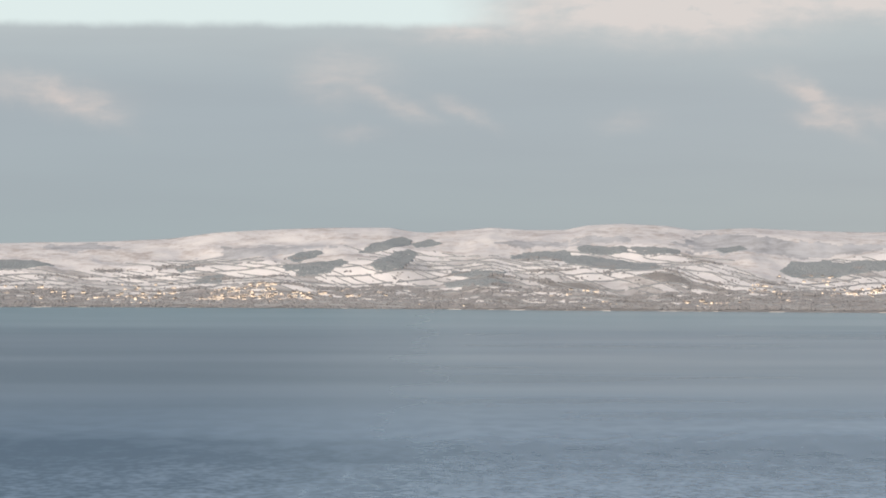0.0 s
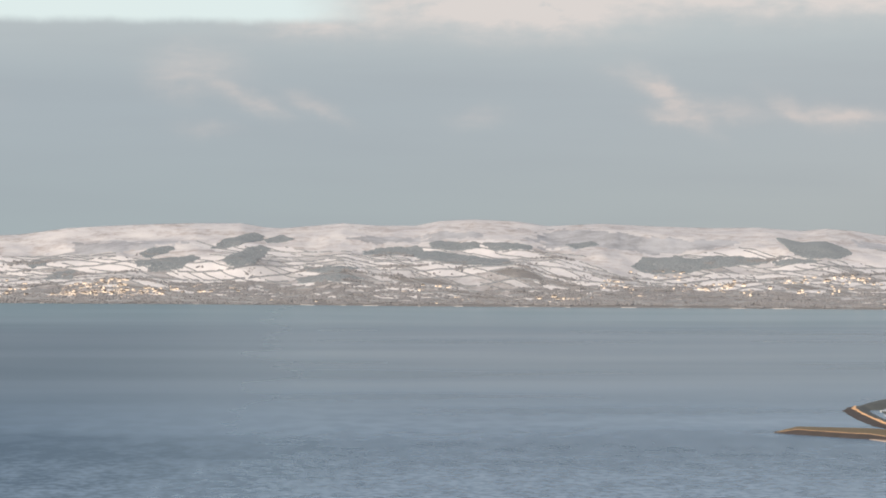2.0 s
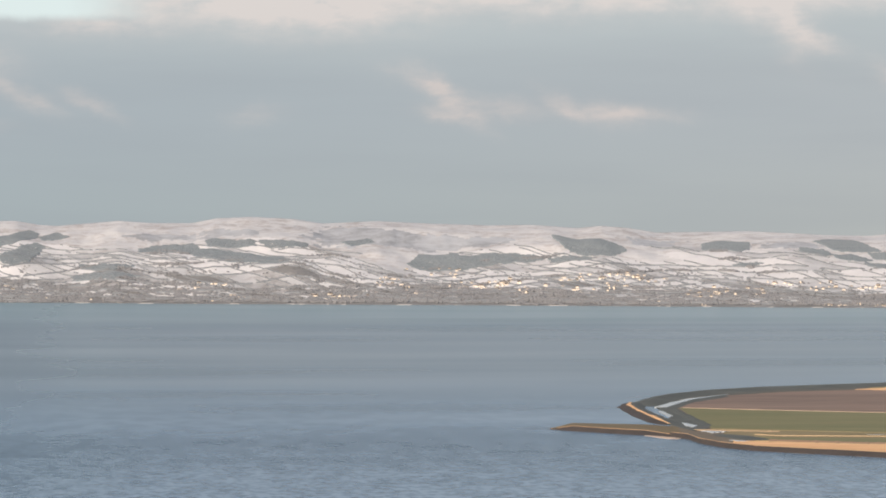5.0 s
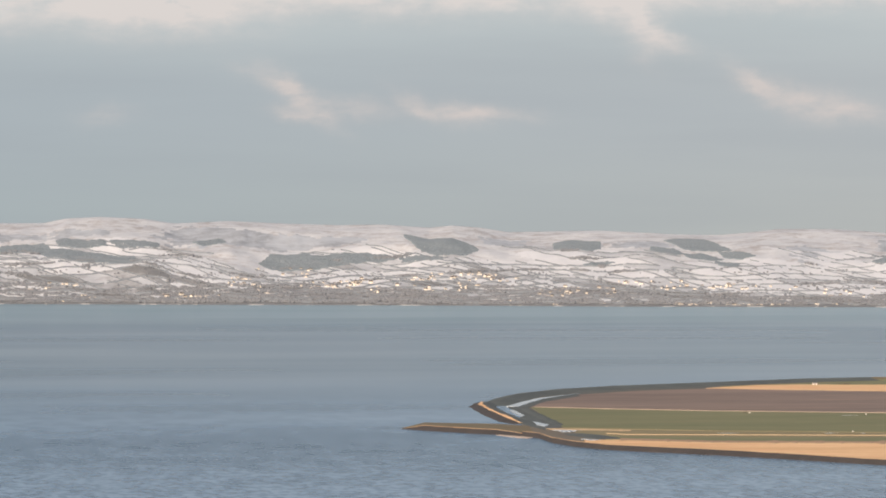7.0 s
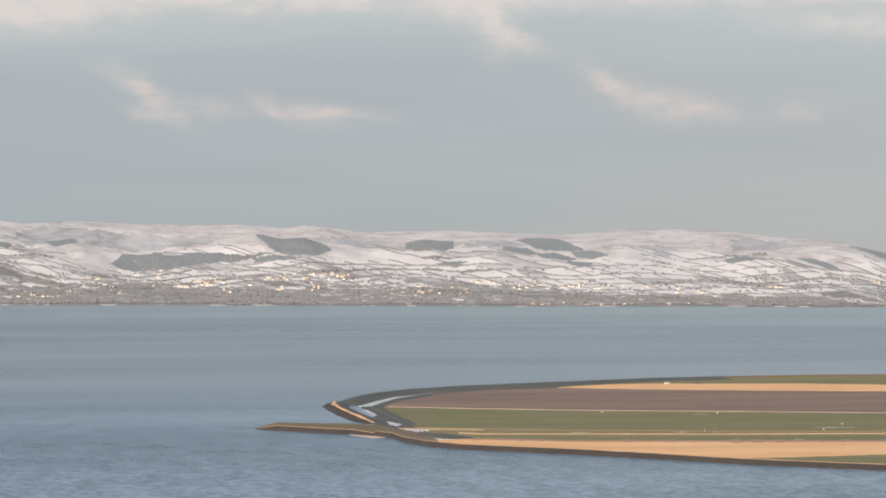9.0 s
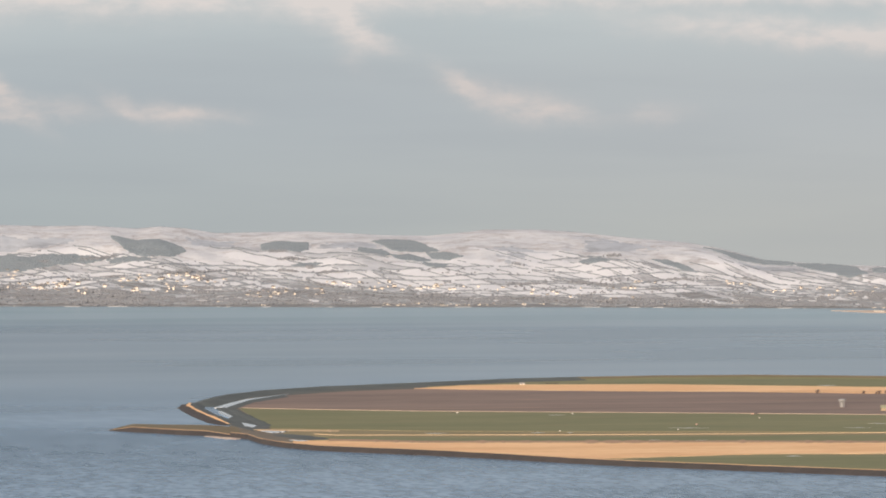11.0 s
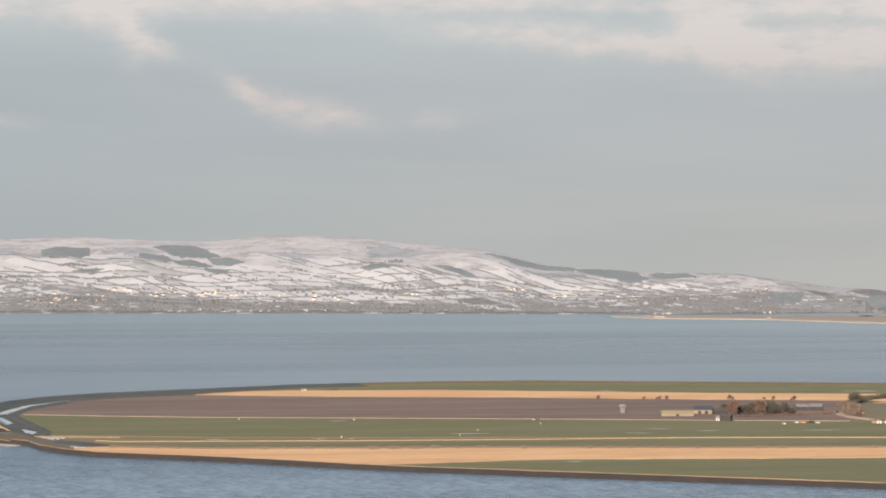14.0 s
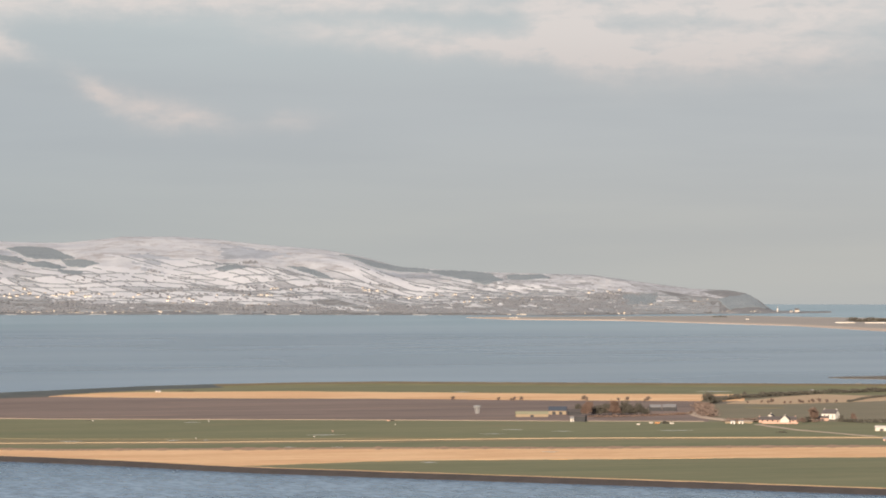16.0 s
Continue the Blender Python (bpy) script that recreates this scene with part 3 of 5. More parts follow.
strip("field_paddock", BROWN_NEAR, shifted(BROWN_FAR, -30), 0.33, PADDOCK, "dull green and brown paddocks round the farmhouses", b0=20.25)
strip("field_east_stubble", [(20.5, 2104), (21.3, 2100), (22.3, 2130), (24.5, 2210)], [(20.5, 2112), (21.3, 2189), (21.8, 2221), (22.7, 2200), (24.5, 2215)], 0.37, DRY, "tan stubble field behind a row of small trees")
strip("field_verge", [(20.75, 2052), (21.3, 2052)], [(20.75, 2070), (21.3, 2068)], 0.37, OLIVE, "pale grassy verge between paddocks")
strip("field_pasture", GREEN_NEAR, BROWN_NEAR, 0.36, GREEN, "wide flat green pasture with wet patches")
strip("field_rough", OLIVE_NEAR, GREEN_NEAR, 0.33, OLIVE, "narrow strip of rough olive grass")
strip("field_lawn", LAWN_NEAR, OLIVE_NEAR, 0.36, GREEN, "narrow strip of green grass", b0=9.6)
strip("field_reeds", REED_NEAR, LAWN_NEAR, 0.38, GOLD, "long golden reed bed along the bank", b0=9.3)
strip("field_near_pasture", shifted(WATERLINE, 34), REED_NEAR, 0.36, GREEN, "wedge of green pasture behind the near bank", b0=13.6)

embankment("near_sea_bank", [at(b, d) for b, d in WATERLINE[5:]], [(-0.6, -0.8), (0.0, 0.15), (4.5, 1.6), (6.0, 1.85), (12, 1.75), (22, 0.3), (24, -0.2)],
           [STONE, STONE, STONE, GOLD, GOLD, OLIVE], "long stone-faced sea bank topped with golden dry grass", inland=True)
embankment("spit", [at(b, d) for b, d in WATERLINE[:7]], [(-0.8, -0.8), (0.0, 0.1), (4.5, 1.55), (6, 1.85), (12, 1.8), (36, 1.25), (62, 0.9), (65, -0.5)],
           [STONE, STONE, STONE, GOLD, SPIT_GRASS, SPIT_GRASS, STONE], "narrow grassy spit with stone edge running out into the water", "spit", (0.7, 1.5), True, ends=(0, 4), point=2)
embankment("west_sea_bank", [at(8.30, 1826), at(8.09, 1850), at(7.83, 1925), at(7.68, 1990), at(7.76, 2030)],
           [(0.4, -0.8), (0.0, 0.1), (-4.2, 1.6), (-5.8, 1.8), (-8, 1.6), (-12, 0.45), (-14, -0.4)],
           [STONE, STONE, GOLD, BANK, BANK, BANK], "short stone sea bank with golden grass crest", ends=(4, 3))
embankment("east_sea_bank", [at(b, d) for b, d in shifted(FAR_EDGE[8:], -33)], [(3, -0.8), (2, 0.1), (-5, 1.9), (-8, 2.0), (-13, 1.0), (-18, 0.4), (-20, -0.2)],
           [BANK, BANK, BANK, SPIT_GRASS, GREEN, GREEN], "long green sea bank along the far side of the fields")
embankment("far_sea_bank", [at(b, d) for b, d in shifted(FAR_EDGE[:9], -33)], [(3, -0.8), (2, 0.1), (-5, 1.9), (-8, 2.0), (-13, 1.0), (-18, 0.4), (-20, -0.2)],
           [BANK, BANK, BANK, BANK, BANK, MUD], "long dark grassed sea bank along the far side of the fields", ends=(4, 0))


# low sandy point with dunes, and the bare sand bank
strip("sand_point", [(16.85, 3956), (17.44, 3883), (19.03, 3842), (20.29, 3740), (21.4, 3665), (22.72, 3486), (27, 3100)],
      [(16.85, 3962), (17.12, 3975), (18.23, 3990), (19.82, 4020), (20.61, 4040), (22.19, 3960), (22.72, 3950), (27, 3800)], 0.35, SAND, "low sandy point reaching across the bay", category="beach")
strip("dune_land", [(17.6, 3905), (19.03, 3866), (20.29, 3768), (21.4, 3698), (22.72, 3560), (27, 3190)],
      [(17.6, 3960), (18.23, 3975), (19.82, 4010), (20.61, 4020), (22.19, 3945), (22.72, 3935), (27, 3780)], 0.55, DUNE, "dune grass on the sandy point", category="dunes")
strip("sand_bank", [(21.91, 2461), (22.19, 2448), (22.72, 2440), (27, 2400)], [(21.91, 2464), (22.19, 2480), (22.72, 2489), (27, 2480)], 0.2, MUD, "thin bare sand bank in the water", category="sand bank")

# pools, ditches, pale grass edges and puddles of the farmland
def patch(name, points, level, mat, label, category):
    """A flat patch with a wavering outline."""
    ring = []
    for (b0, d0), (b1, d1) in zip(points, points[1:] + points[:1]):
        n = 6
        for i in range(n):
            f = i / n
            b, d = b0 + (b1 - b0) * f, d0 + (d1 - d0) * f
            ring.append(at(b + 0.012 * noise.noise((b * 20, d * 0.1, 2)), d + 4 * noise.noise((b * 25, d * 0.07, 5)), level))
    bm = bmesh.new()
    top = [bm.verts.new(v) for v in ring]
    low = [bm.verts.new(v - Vector((0, 0, 0.5))) for v in ring]
    bm.faces.new(top)
    for i in range(len(top)):
        j = (i + 1) % len(top)
        bm.faces.new((top[i], low[i], low[j], top[j]))
    bmesh.ops.recalc_face_normals(bm, faces=bm.faces)
    me = bpy.data.meshes.new(name)
    bm.to_mesh(me)
    bm.free()
    me.materials.append(mat)
    return tagged(new(name, me), label, category, kind="structure")


patch("marsh", [(8.30, 1842), (8.45, 1905), (8.22, 1985), (8.32, 2036), (9.17, 2125), (9.24, 2100), (8.75, 2040), (8.50, 1975), (8.72, 1890), (8.98, 1800), (8.75, 1772)], 0.40, BANK, "dark salt marsh inside the bank", "marsh")
POOLS = [[(8.20, 1985), (8.40, 2030), (8.66, 2076), (9.23, 2130), (8.72, 2067), (8.52, 2022), (8.38, 1984)],
         [(8.24, 1950), (8.30, 1949), (8.46, 1897), (8.41, 1890)], [(8.58, 1842), (8.80, 1816), (8.74, 1798), (8.63, 1812)],
         [(8.85, 1772), (9.25, 1768), (9.02, 1755)], [(9.25, 1703), (9.52, 1692), (9.35, 1691)]]
for ring in POOLS:
    patch("pool", ring, 0.52, POOL, "pale pool in the salt marsh", "pool")
patch("beach_shoal", [(8.05, 1738), (8.35, 1742), (8.64, 1722), (8.5, 1712), (8.3, 1720)], 0.14, SAND, "pinkish sand shoal beside the spit", "beach")
embankment("marsh_ridge", [at(9.02, 1756), at(9.2, 1742), at(9.45, 1722), at(9.7, 1706), at(9.95, 1690)], [(-8, 0.1), (-4, 0.7), (0, 0.9), (4, 0.7), (8, 0.1)], [BANK] * 4, "low dark ridge of salt marsh grass", "bank", ends=(4, 4))
embankment("ditch_ridge", [at(8.42, 1975), at(8.56, 1925), at(8.75, 1868), at(8.95, 1815), at(9.0, 1800)], [(-3.5, 0.1), (-1.5, 0.8), (0, 1.0), (1.5, 0.8), (3.5, 0.1)], [BANK] * 4, "dark grassy ridge beside the ditch", "bank", ends=(4, 4))


def edge_grass(name, points, b0, b1, width, mat, label, seed, gaps=-0.1, level=0.42):
    """A broken line of dry grass along a field edge."""
    verts, faces, last = [], [], None
    b = b0
    while b < b1:
        g = noise.noise((b * 3.3, seed, 0.0)) + 0.5 * noise.noise((b * 14, seed, 3.0))
        if g > gaps:
            d = float(line(points, b))
            w = width * (0.5 + abs(g)) * 2
            n = len(verts)
            verts += [at(b, d - w, level - 0.4), at(b, d - w * 0.5, level + 0.15 + 0.2 * abs(g)), at(b, d + w, level)]
            if last is not None:
                faces += [(last + 1, n + 1, n, last), (last + 2, n + 2, n + 1, last + 1)]
            last = n
        else:
            last = None
        b += 0.03
    return tagged(new(name, mesh(name, verts, faces, mat)), label, "grass edge", kind="stuff")


edge_grass("field_edge_grass", BROWN_NEAR, 8.6, 20.2, 1.1, PALE_GRASS, "pale dry grass along the ploughed field's edge", 1.0, -3.0)
edge_grass("field_edge_grass", GREEN_NEAR, 9.0, 23.5, 2.2, OLIVE, "rough grass along the pasture's edge", 5.0, -3.0)
edge_grass("field_edge_grass", shifted(OLIVE_NEAR, 16), 9.6, 23.5, 1.0, DRY, "thin line of dry grass between pastures", 9.0, -3.0)
edge_grass("field_edge_grass", LAWN_NEAR, 9.8, 23.5, 6.0, RUST, "reddish wet edge of the reed bed", 13.0, -3.0)
edge_grass("field_edge_grass", [(8.7, 1782), (9.3, 1776), (9.95, 1770)], 8.75, 9.95, 3.5, DRY, "dry grass beside the outlet ditch", 17.0, -0.6)
edge_grass("shore_stones", shifted(SHORE, 1), -7.0, 16.5, 1.4, PALE_SHORE, "pale snowy stones along the far waterline", 25.0, 0.12)
for b0, b1, d, w in [(14.58, 15.14, 1796, 2.2), (14.29, 14.46, 1700, 2), (14.95, 15.11, 1699, 1.5), (17.35, 17.65, 1840, 2), (17.03, 17.41, 1803, 2), (18.04, 18.34, 1825, 2), (19.52, 20.03, 1834, 2.2),
                     (16.65, 16.92, 2243, 4), (20.08, 20.58, 2252, 4), (21.98, 22.24, 1712, 2), (12.64, 12.85, 1755, 2), (11.15, 11.47, 1751, 2), (13.15, 13.24, 1756, 2), (12.88, 13.12, 1909, 2.4), (17.9, 18.15, 1664, 2), (16.2, 16.45, 1590, 3)]:
    patch("puddle", [(b0, d), ((b0 + b1) / 2, d + w * 0.8), (b1, d), ((b0 + b1) / 2, d - w * 0.8)], 0.43, WET, "thin strip of standing water on wet grass", "puddle")
embankment("farm_track", [at(20.93, 1890), at(21.2, 1866), at(21.5, 1841), at(22.13, 1810), at(22.63, 1788), at(24, 1740)], [(-1.8, 0.2), (-1.4, 0.5), (1.4, 0.5), (1.8, 0.2)], [TRACK] * 3, "pale gravel farm track", "track")
embankment("earth_bank", [at(20.0, 2000), at(20.1, 1972), at(20.22, 1951), at(20.51, 1925), at(20.9, 1912)], [(-3, 0.2), (-1.5, 0.9), (1.5, 0.9), (3, 0.2)], [TRACK] * 3, "pale bare earth bank beside the field", "bank")

# ---- things: builders ----
def part(name, verts, faces, mat, parent, label=""):
    """One mesh object under a thing or a part."""
    ob = new(name, mesh(name, verts, faces, mat))
    ob.parent = parent
    return tagged(ob, label)


def thing(name, label, category, group="", kind=""):
    return tagged(new(name), label, category, group, kind)


def block(x0, x1, y0, y1, z0, z1):
    v = [(x, y, z) for z in (z0, z1) for x, y in ((x0, y0), (x1, y0), (x1, y1), (x0, y1))]
    return v, [(3, 2, 1, 0), (4, 5, 6, 7), (0, 1, 5, 4), (1, 2, 6, 5), (2, 3, 7, 6), (3, 0, 4, 7)]


def gabled(length, depth, eaves, ridge, parent, wall, roof, wall_label="", roof_label=""):
    """Walls with gable ends and a two-sided roof, ridge along x, standing on z 0."""
    x, y = length / 2, depth / 2
    v = [(-x, -y, -0.4), (x, -y, -0.4), (x, y, -0.4), (-x, y, -0.4), (-x, -y, eaves), (x, -y, eaves), (x, y, eaves), (-x, y, eaves), (-x, 0, ridge), (x, 0, ridge)]
    f = [(0, 1, 5, 4), (2, 3, 7, 6), (1, 2, 6, 9, 5), (3, 0, 4, 8, 7)]
    walls = part("wall", v, f, wall, parent, wall_label)
    o, t = 0.18, 0.14
    drop = (ridge - eaves) / y * o
    X, Y = x + o, y + o
    v = [(-X, -Y, eaves - drop + 0.03), (X, -Y, eaves - drop + 0.03), (X, 0, ridge + 0.03), (-X, 0, ridge + 0.03), (-X, Y, eaves - drop + 0.03), (X, Y, eaves - drop + 0.03)]
    v += [(a, b, c + t) for a, b, c in v]
    f = [(6, 7, 8, 9), (9, 8, 11, 10), (0, 3, 2, 1), (3, 4, 5, 2), (0, 1, 7, 6), (5, 4, 10, 11), (1, 2, 8, 7), (2, 5, 11, 8), (3, 0, 6, 9), (4, 3, 9, 10)]
    return walls, part("roof", v, f, roof, parent, roof_label)


def opening(name, parent, x, y, z, w, h, mat, face=-1):
    """A window or door: a shallow framed leaf on the wall's face (y side)."""
    v, f = block(x - w / 2, x + w / 2, y - 0.03, y + 0.03, z, z + h)
    return part(name, v, f, mat, parent)


def chimney(parent, x, y, z, mat):
    v, f = block(x - 0.22, x + 0.22, y - 0.16, y + 0.16, z - 0.5, z + 0.45)
    v2, f2 = block(x - 0.27, x + 0.27, y - 0.21, y + 0.21, z + 0.45, z + 0.53)
    return part("chimney", v + v2, f + [tuple(i + 8 for i in q) for q in f2], mat, parent)


def farmhouse(label, length=6.5, depth=3.6, eaves=2.3, ridge=3.9, wall=WHITE, roof=SLATE, windows=3, chimneys=2):
    ob = thing("farmhouse", label, "house")
    walls, top = gabled(length, depth, eaves, ridge, ob, wall, roof)
    for i in range(windows):
        x = (i - (windows - 1) / 2) * length / (windows + 0.4)
        if i == windows // 2:
            opening("door", walls, x, -depth / 2, 0.0, 0.55, 1.15, SLATE)
        else:
            opening("window", walls, x, -depth / 2, 0.7, 0.6, 0.6, PANE)
        if eaves > 2:
            opening("window", walls, x, -depth / 2, 1.55, 0.5, 0.5, PANE)
    for i in range(chimneys):
        chimney(top, (i - (chimneys - 1) / 2) * (length - 0.8), 0, ridge, wall)
    return ob


def shed(name, label, length, depth, eaves, ridge, wall, roof, doors=1, category="barn"):
    ob = thing(name, label, category)
    walls, top = gabled(length, depth, eaves, ridge, ob, wall, roof)
    for i in range(doors):
        opening("door", walls, (i - (doors - 1) / 2) * length / (doors + 0.6), -depth / 2, 0, min(1.6, length / 4), eaves * 0.75, DARK_WALL)
    return ob


def stand(ob, b, d, z, turn=0.0):
    """Put a thing on its spot; turn 0 faces the eye, in degrees anticlockwise."""
    ob.matrix_basis = Matrix.Translation(at(b, d, z)) @ pose(0, 0, 0, 0, 0, turn - b)
    return ob


def tube(verts, faces, a, b, ra, rb, sides=5):
    """A tapered limb from a to b."""
    axis = (b - a).normalized()
    u = axis.orthogonal().normalized()
    w = axis.cross(u)
    n = len(verts)
    for p, r in ((a, ra), (b, rb)):
        for i in range(sides):
            t = 2 * math.pi * i / sides
            verts.append(p + (u * math.cos(t) + w * math.sin(t)) * r)
    faces += [(n + i, n + (i + 1) % sides, n + sides + (i + 1) % sides, n + sides + i) for i in range(sides)]


def tree(label, height, spread, seed, crown_mat=TWIG, trunk_share=0.3, leaves=420, name="tree", leaf=0.16):
    """A tree with a tapered trunk, forked limbs and a crown of many small clumps."""
    rnd = random.Random(seed)
    ob = thing(name, label, "tree")
    tv, tf, lv, lf, cv, cf = [], [], [], [], [], []
    top = Vector((rnd.uniform(-0.1, 0.1), rnd.uniform(-0.1, 0.1), height * trunk_share))
    tube(tv, tf, Vector((0, 0, -0.3)), top, height * 0.035, height * 0.024, 7)
    tube(tv, tf, top, Vector((0.1, 0.0, height * 0.7)), height * 0.024, height * 0.008, 6)
    tips = []
    for i in range(10):
        a = 2 * math.pi * i / 10 + rnd.uniform(-0.3, 0.3)
        rise = rnd.uniform(0.1, 1.0)
        base = top.lerp(Vector((0.1, 0, height * 0.65)), rnd.random() * rise)
        end = Vector((math.cos(a) * spread * rnd.uniform(0.5, 1) * (1.15 - rise * 0.6), math.sin(a) * spread * rnd.uniform(0.5, 1) * (1.15 - rise * 0.6), height * (0.22 + 0.76 * rise)))
        mid = base.lerp(end, 0.5) + Vector((0, 0, height * 0.04))
        tube(lv, lf, base, mid, height * 0.014, height * 0.009, 4)
        tube(lv, lf, mid, end, height * 0.009, height * 0.003, 4)
        tips += [mid, end, base.lerp(end, 0.75)]
        for _ in range(2):
            fork = mid + Vector((rnd.uniform(-1, 1), rnd.uniform(-1, 1), rnd.uniform(0.2, 1))) * spread * 0.4
            tube(lv, lf, mid, fork, height * 0.006, height * 0.002, 3)
            tips.append(fork)
    for _ in range(leaves):
        p = rnd.choice(tips) + Vector((rnd.gauss(0, 1), rnd.gauss(0, 1), rnd.gauss(0, 0.8))) * spread * 0.27
        if p.z < height * 0.15:
            continue
        n = len(cv)
        size = leaf * height * 0.25 * rnd.uniform(0.6, 1.5)
        cv += [p + Vector((rnd.uniform(-1, 1), rnd.uniform(-1, 1), rnd.uniform(-1, 1))) * size for _ in range(4)]
        cf += [(n, n + 1, n + 2), (n, n + 2, n + 3), (n, n + 3, n + 1), (n + 1, n + 3, n + 2)]
    part("trunk", tv, tf, BARK, ob)
    part("branchwork", lv, lf, BARK, ob)
    part("crown", cv, cf, crown_mat, ob)
    return ob


def bush(label, height, width, seed, mat=TWIG):
    rnd = random.Random(seed)
    ob = thing("bush", label, "bush")
    sv, sf, cv, cf = [], [], [], []
    for i in range(5):
        tube(sv, sf, Vector((0, 0, -0.2)), Vector((rnd.uniform(-1, 1) * width * 0.35, rnd.uniform(-1, 1) * width * 0.3, height * 0.7)), 0.06, 0.02, 4)
    for _ in range(260):
        a, r = rnd.uniform(0, 6.28), math.sqrt(rnd.random())
        p = Vector((math.cos(a) * r * width / 2, math.sin(a) * r * width / 2, height * rnd.uniform(0.1, 1) * (1 - 0.45 * r * r)))
        n = len(cv)
        cv += [p + Vector((rnd.uniform(-1, 1), rnd.uniform(-1, 1), rnd.uniform(-1, 1))) * 0.13 * height * rnd.uniform(0.7, 1.5) for _ in range(4)]
        cf += [(n, n + 1, n + 2), (n, n + 2, n + 3), (n, n + 3, n + 1), (n + 1, n + 3, n + 2)]
    part("stem", sv, sf, BARK, ob)
    part("crown", cv, cf, mat, ob)
    return ob


def hedge_line(label, points, height, width, mat, seed, category="hedge", density=2.2):
    """A dense hedge of many small clumps along a line of (bearing, distance)."""
    rnd = random.Random(seed)
    verts, faces = [], []
    for (b0, d0), (b1, d1) in zip(points, points[1:]):
        a, b = at(b0, d0, 0.3), at(b1, d1, 0.3)
        for _ in range(int((b - a).length * density * 11)):
            f = rnd.random()
            p = a.lerp(b, f)
            lump = 1 + 0.7 * noise.noise((p.x * 0.12, p.y * 0.12, seed))
            p += Vector((rnd.gauss(0, width * 0.35), rnd.gauss(0, width * 0.35), height * lump * rnd.random() ** 0.8))
            n = len(verts)
            size = 0.34 * rnd.uniform(0.6, 1.5) * max(height, 1.0) ** 0.5
            verts += [p + Vector((rnd.uniform(-1, 1), rnd.uniform(-1, 1), rnd.uniform(-1, 1))) * size for _ in range(4)]
            faces += [(n, n + 1, n + 2), (n, n + 2, n + 3), (n, n + 3, n + 1), (n + 1, n + 3, n + 2)]
    return tagged(new("hedge", mesh("hedge", verts, faces, mat)), label, category, kind="stuff")


# ---- the farm on the flat land ----
stand(shed("long_barn", "long low tan barn with a pale lichened roof", 15.5, 6, 1.35, 2.5, TAN, PALE_ROOF, 1), 17.765, 1962, 0.3, 4)
stand(shed("blue_barn", "larger tan barn with a dark blue sheet roof", 8.6, 6, 1.9, 3.7, TAN, BLUE_ROOF, 2), 18.13, 1986, 0.3, -3)
stand(shed("dark_shed", "low dark shed beside the barns", 6.5, 4, 1.9, 2.9, DARK_WALL, SLATE, 1, "shed"), 18.37, 1976, 0.3, 8)
stand(shed("front_shed", "small dark shed with a pale gable end", 5.2, 4, 2.3, 3.2, DARK_WALL, SLATE, 1, "shed"), 18.45, 1914, 0.3, -12)
stand(shed("lean_to", "small pale lean-to against the shed", 1.5, 2.4, 1.6, 2.4, WHITE, GREY_ROOF, 1, "shed"), 18.33, 1913, 0.3, 5)
stand(shed("grey_barn", "dark barn with a pale grey sheet roof", 5.5, 5, 2.0, 3.1, DARK_WALL, GREY_ROOF, 1), 19.5, 2022, 0.3, 6)
stand(shed("grey_barn", "dark barn with a pale grey sheet roof", 6.5, 5, 2.0, 3.2, DARK_WALL, GREY_ROOF, 1), 19.7, 2024, 0.3, -4)


def water_tank():
    ob = thing("water_tank", "pale metal water tank raised on tapered legs", "water tank")
    v, f = [], []
    tube(v, f, Vector((0, 0, 3.0)), Vector((0, 0, 3.9)), 1.75, 1.95, 14)
    v += [(0, 0, 4.3), (0, 0, 2.9)]
    f += [(14 + i, 14 + (i + 1) % 14, 28) for i in range(14)] + [((i + 1) % 14, i, 29) for i in range(14)]
    part("tank", v, f, METAL, ob)
    for x, y in ((-1, -1), (1, -1), (1, 1), (-1, 1)):
        v, f = [], []
        tube(v, f, Vector((x * 0.85, y * 0.85, -0.3)), Vector((x * 1.1, y * 1.1, 3.05)), 0.22, 0.16, 6)
        part("leg", v, f, METAL, ob)
    v, f = [], []
    tube(v, f, Vector((0, 0, -0.3)), Vector((0, 0, 3.0)), 0.55, 0.75, 8)
    part("riser_pipe", v, f, METAL, ob)
    return stand(ob, 17.0, 1992, 0.3)


water_tank()


def caravan(label, mat, length=2.6):
    ob = thing("caravan", label, "caravan")
    v, f = block(-length / 2, length / 2, -0.7, 0.7, 0.3, 0.95)
    v = [(x * (0.9 if z > 1 else 1), y, z) for x, y, z in v]
    part("body", v, f, mat, ob)
    for x in (-0.45, 0.45):
        opening("window", ob, x, -0.72, 0.6, 0.4, 0.2, PANE)
    for y in (-0.66, 0.66):
        v, f = [], []
        tube(v, f, Vector((0, y - 0.08, 0.28)), Vector((0, y + 0.08, 0.28)), 0.3, 0.3, 10)
        part("wheel", v, f, SLATE, ob)
    return ob


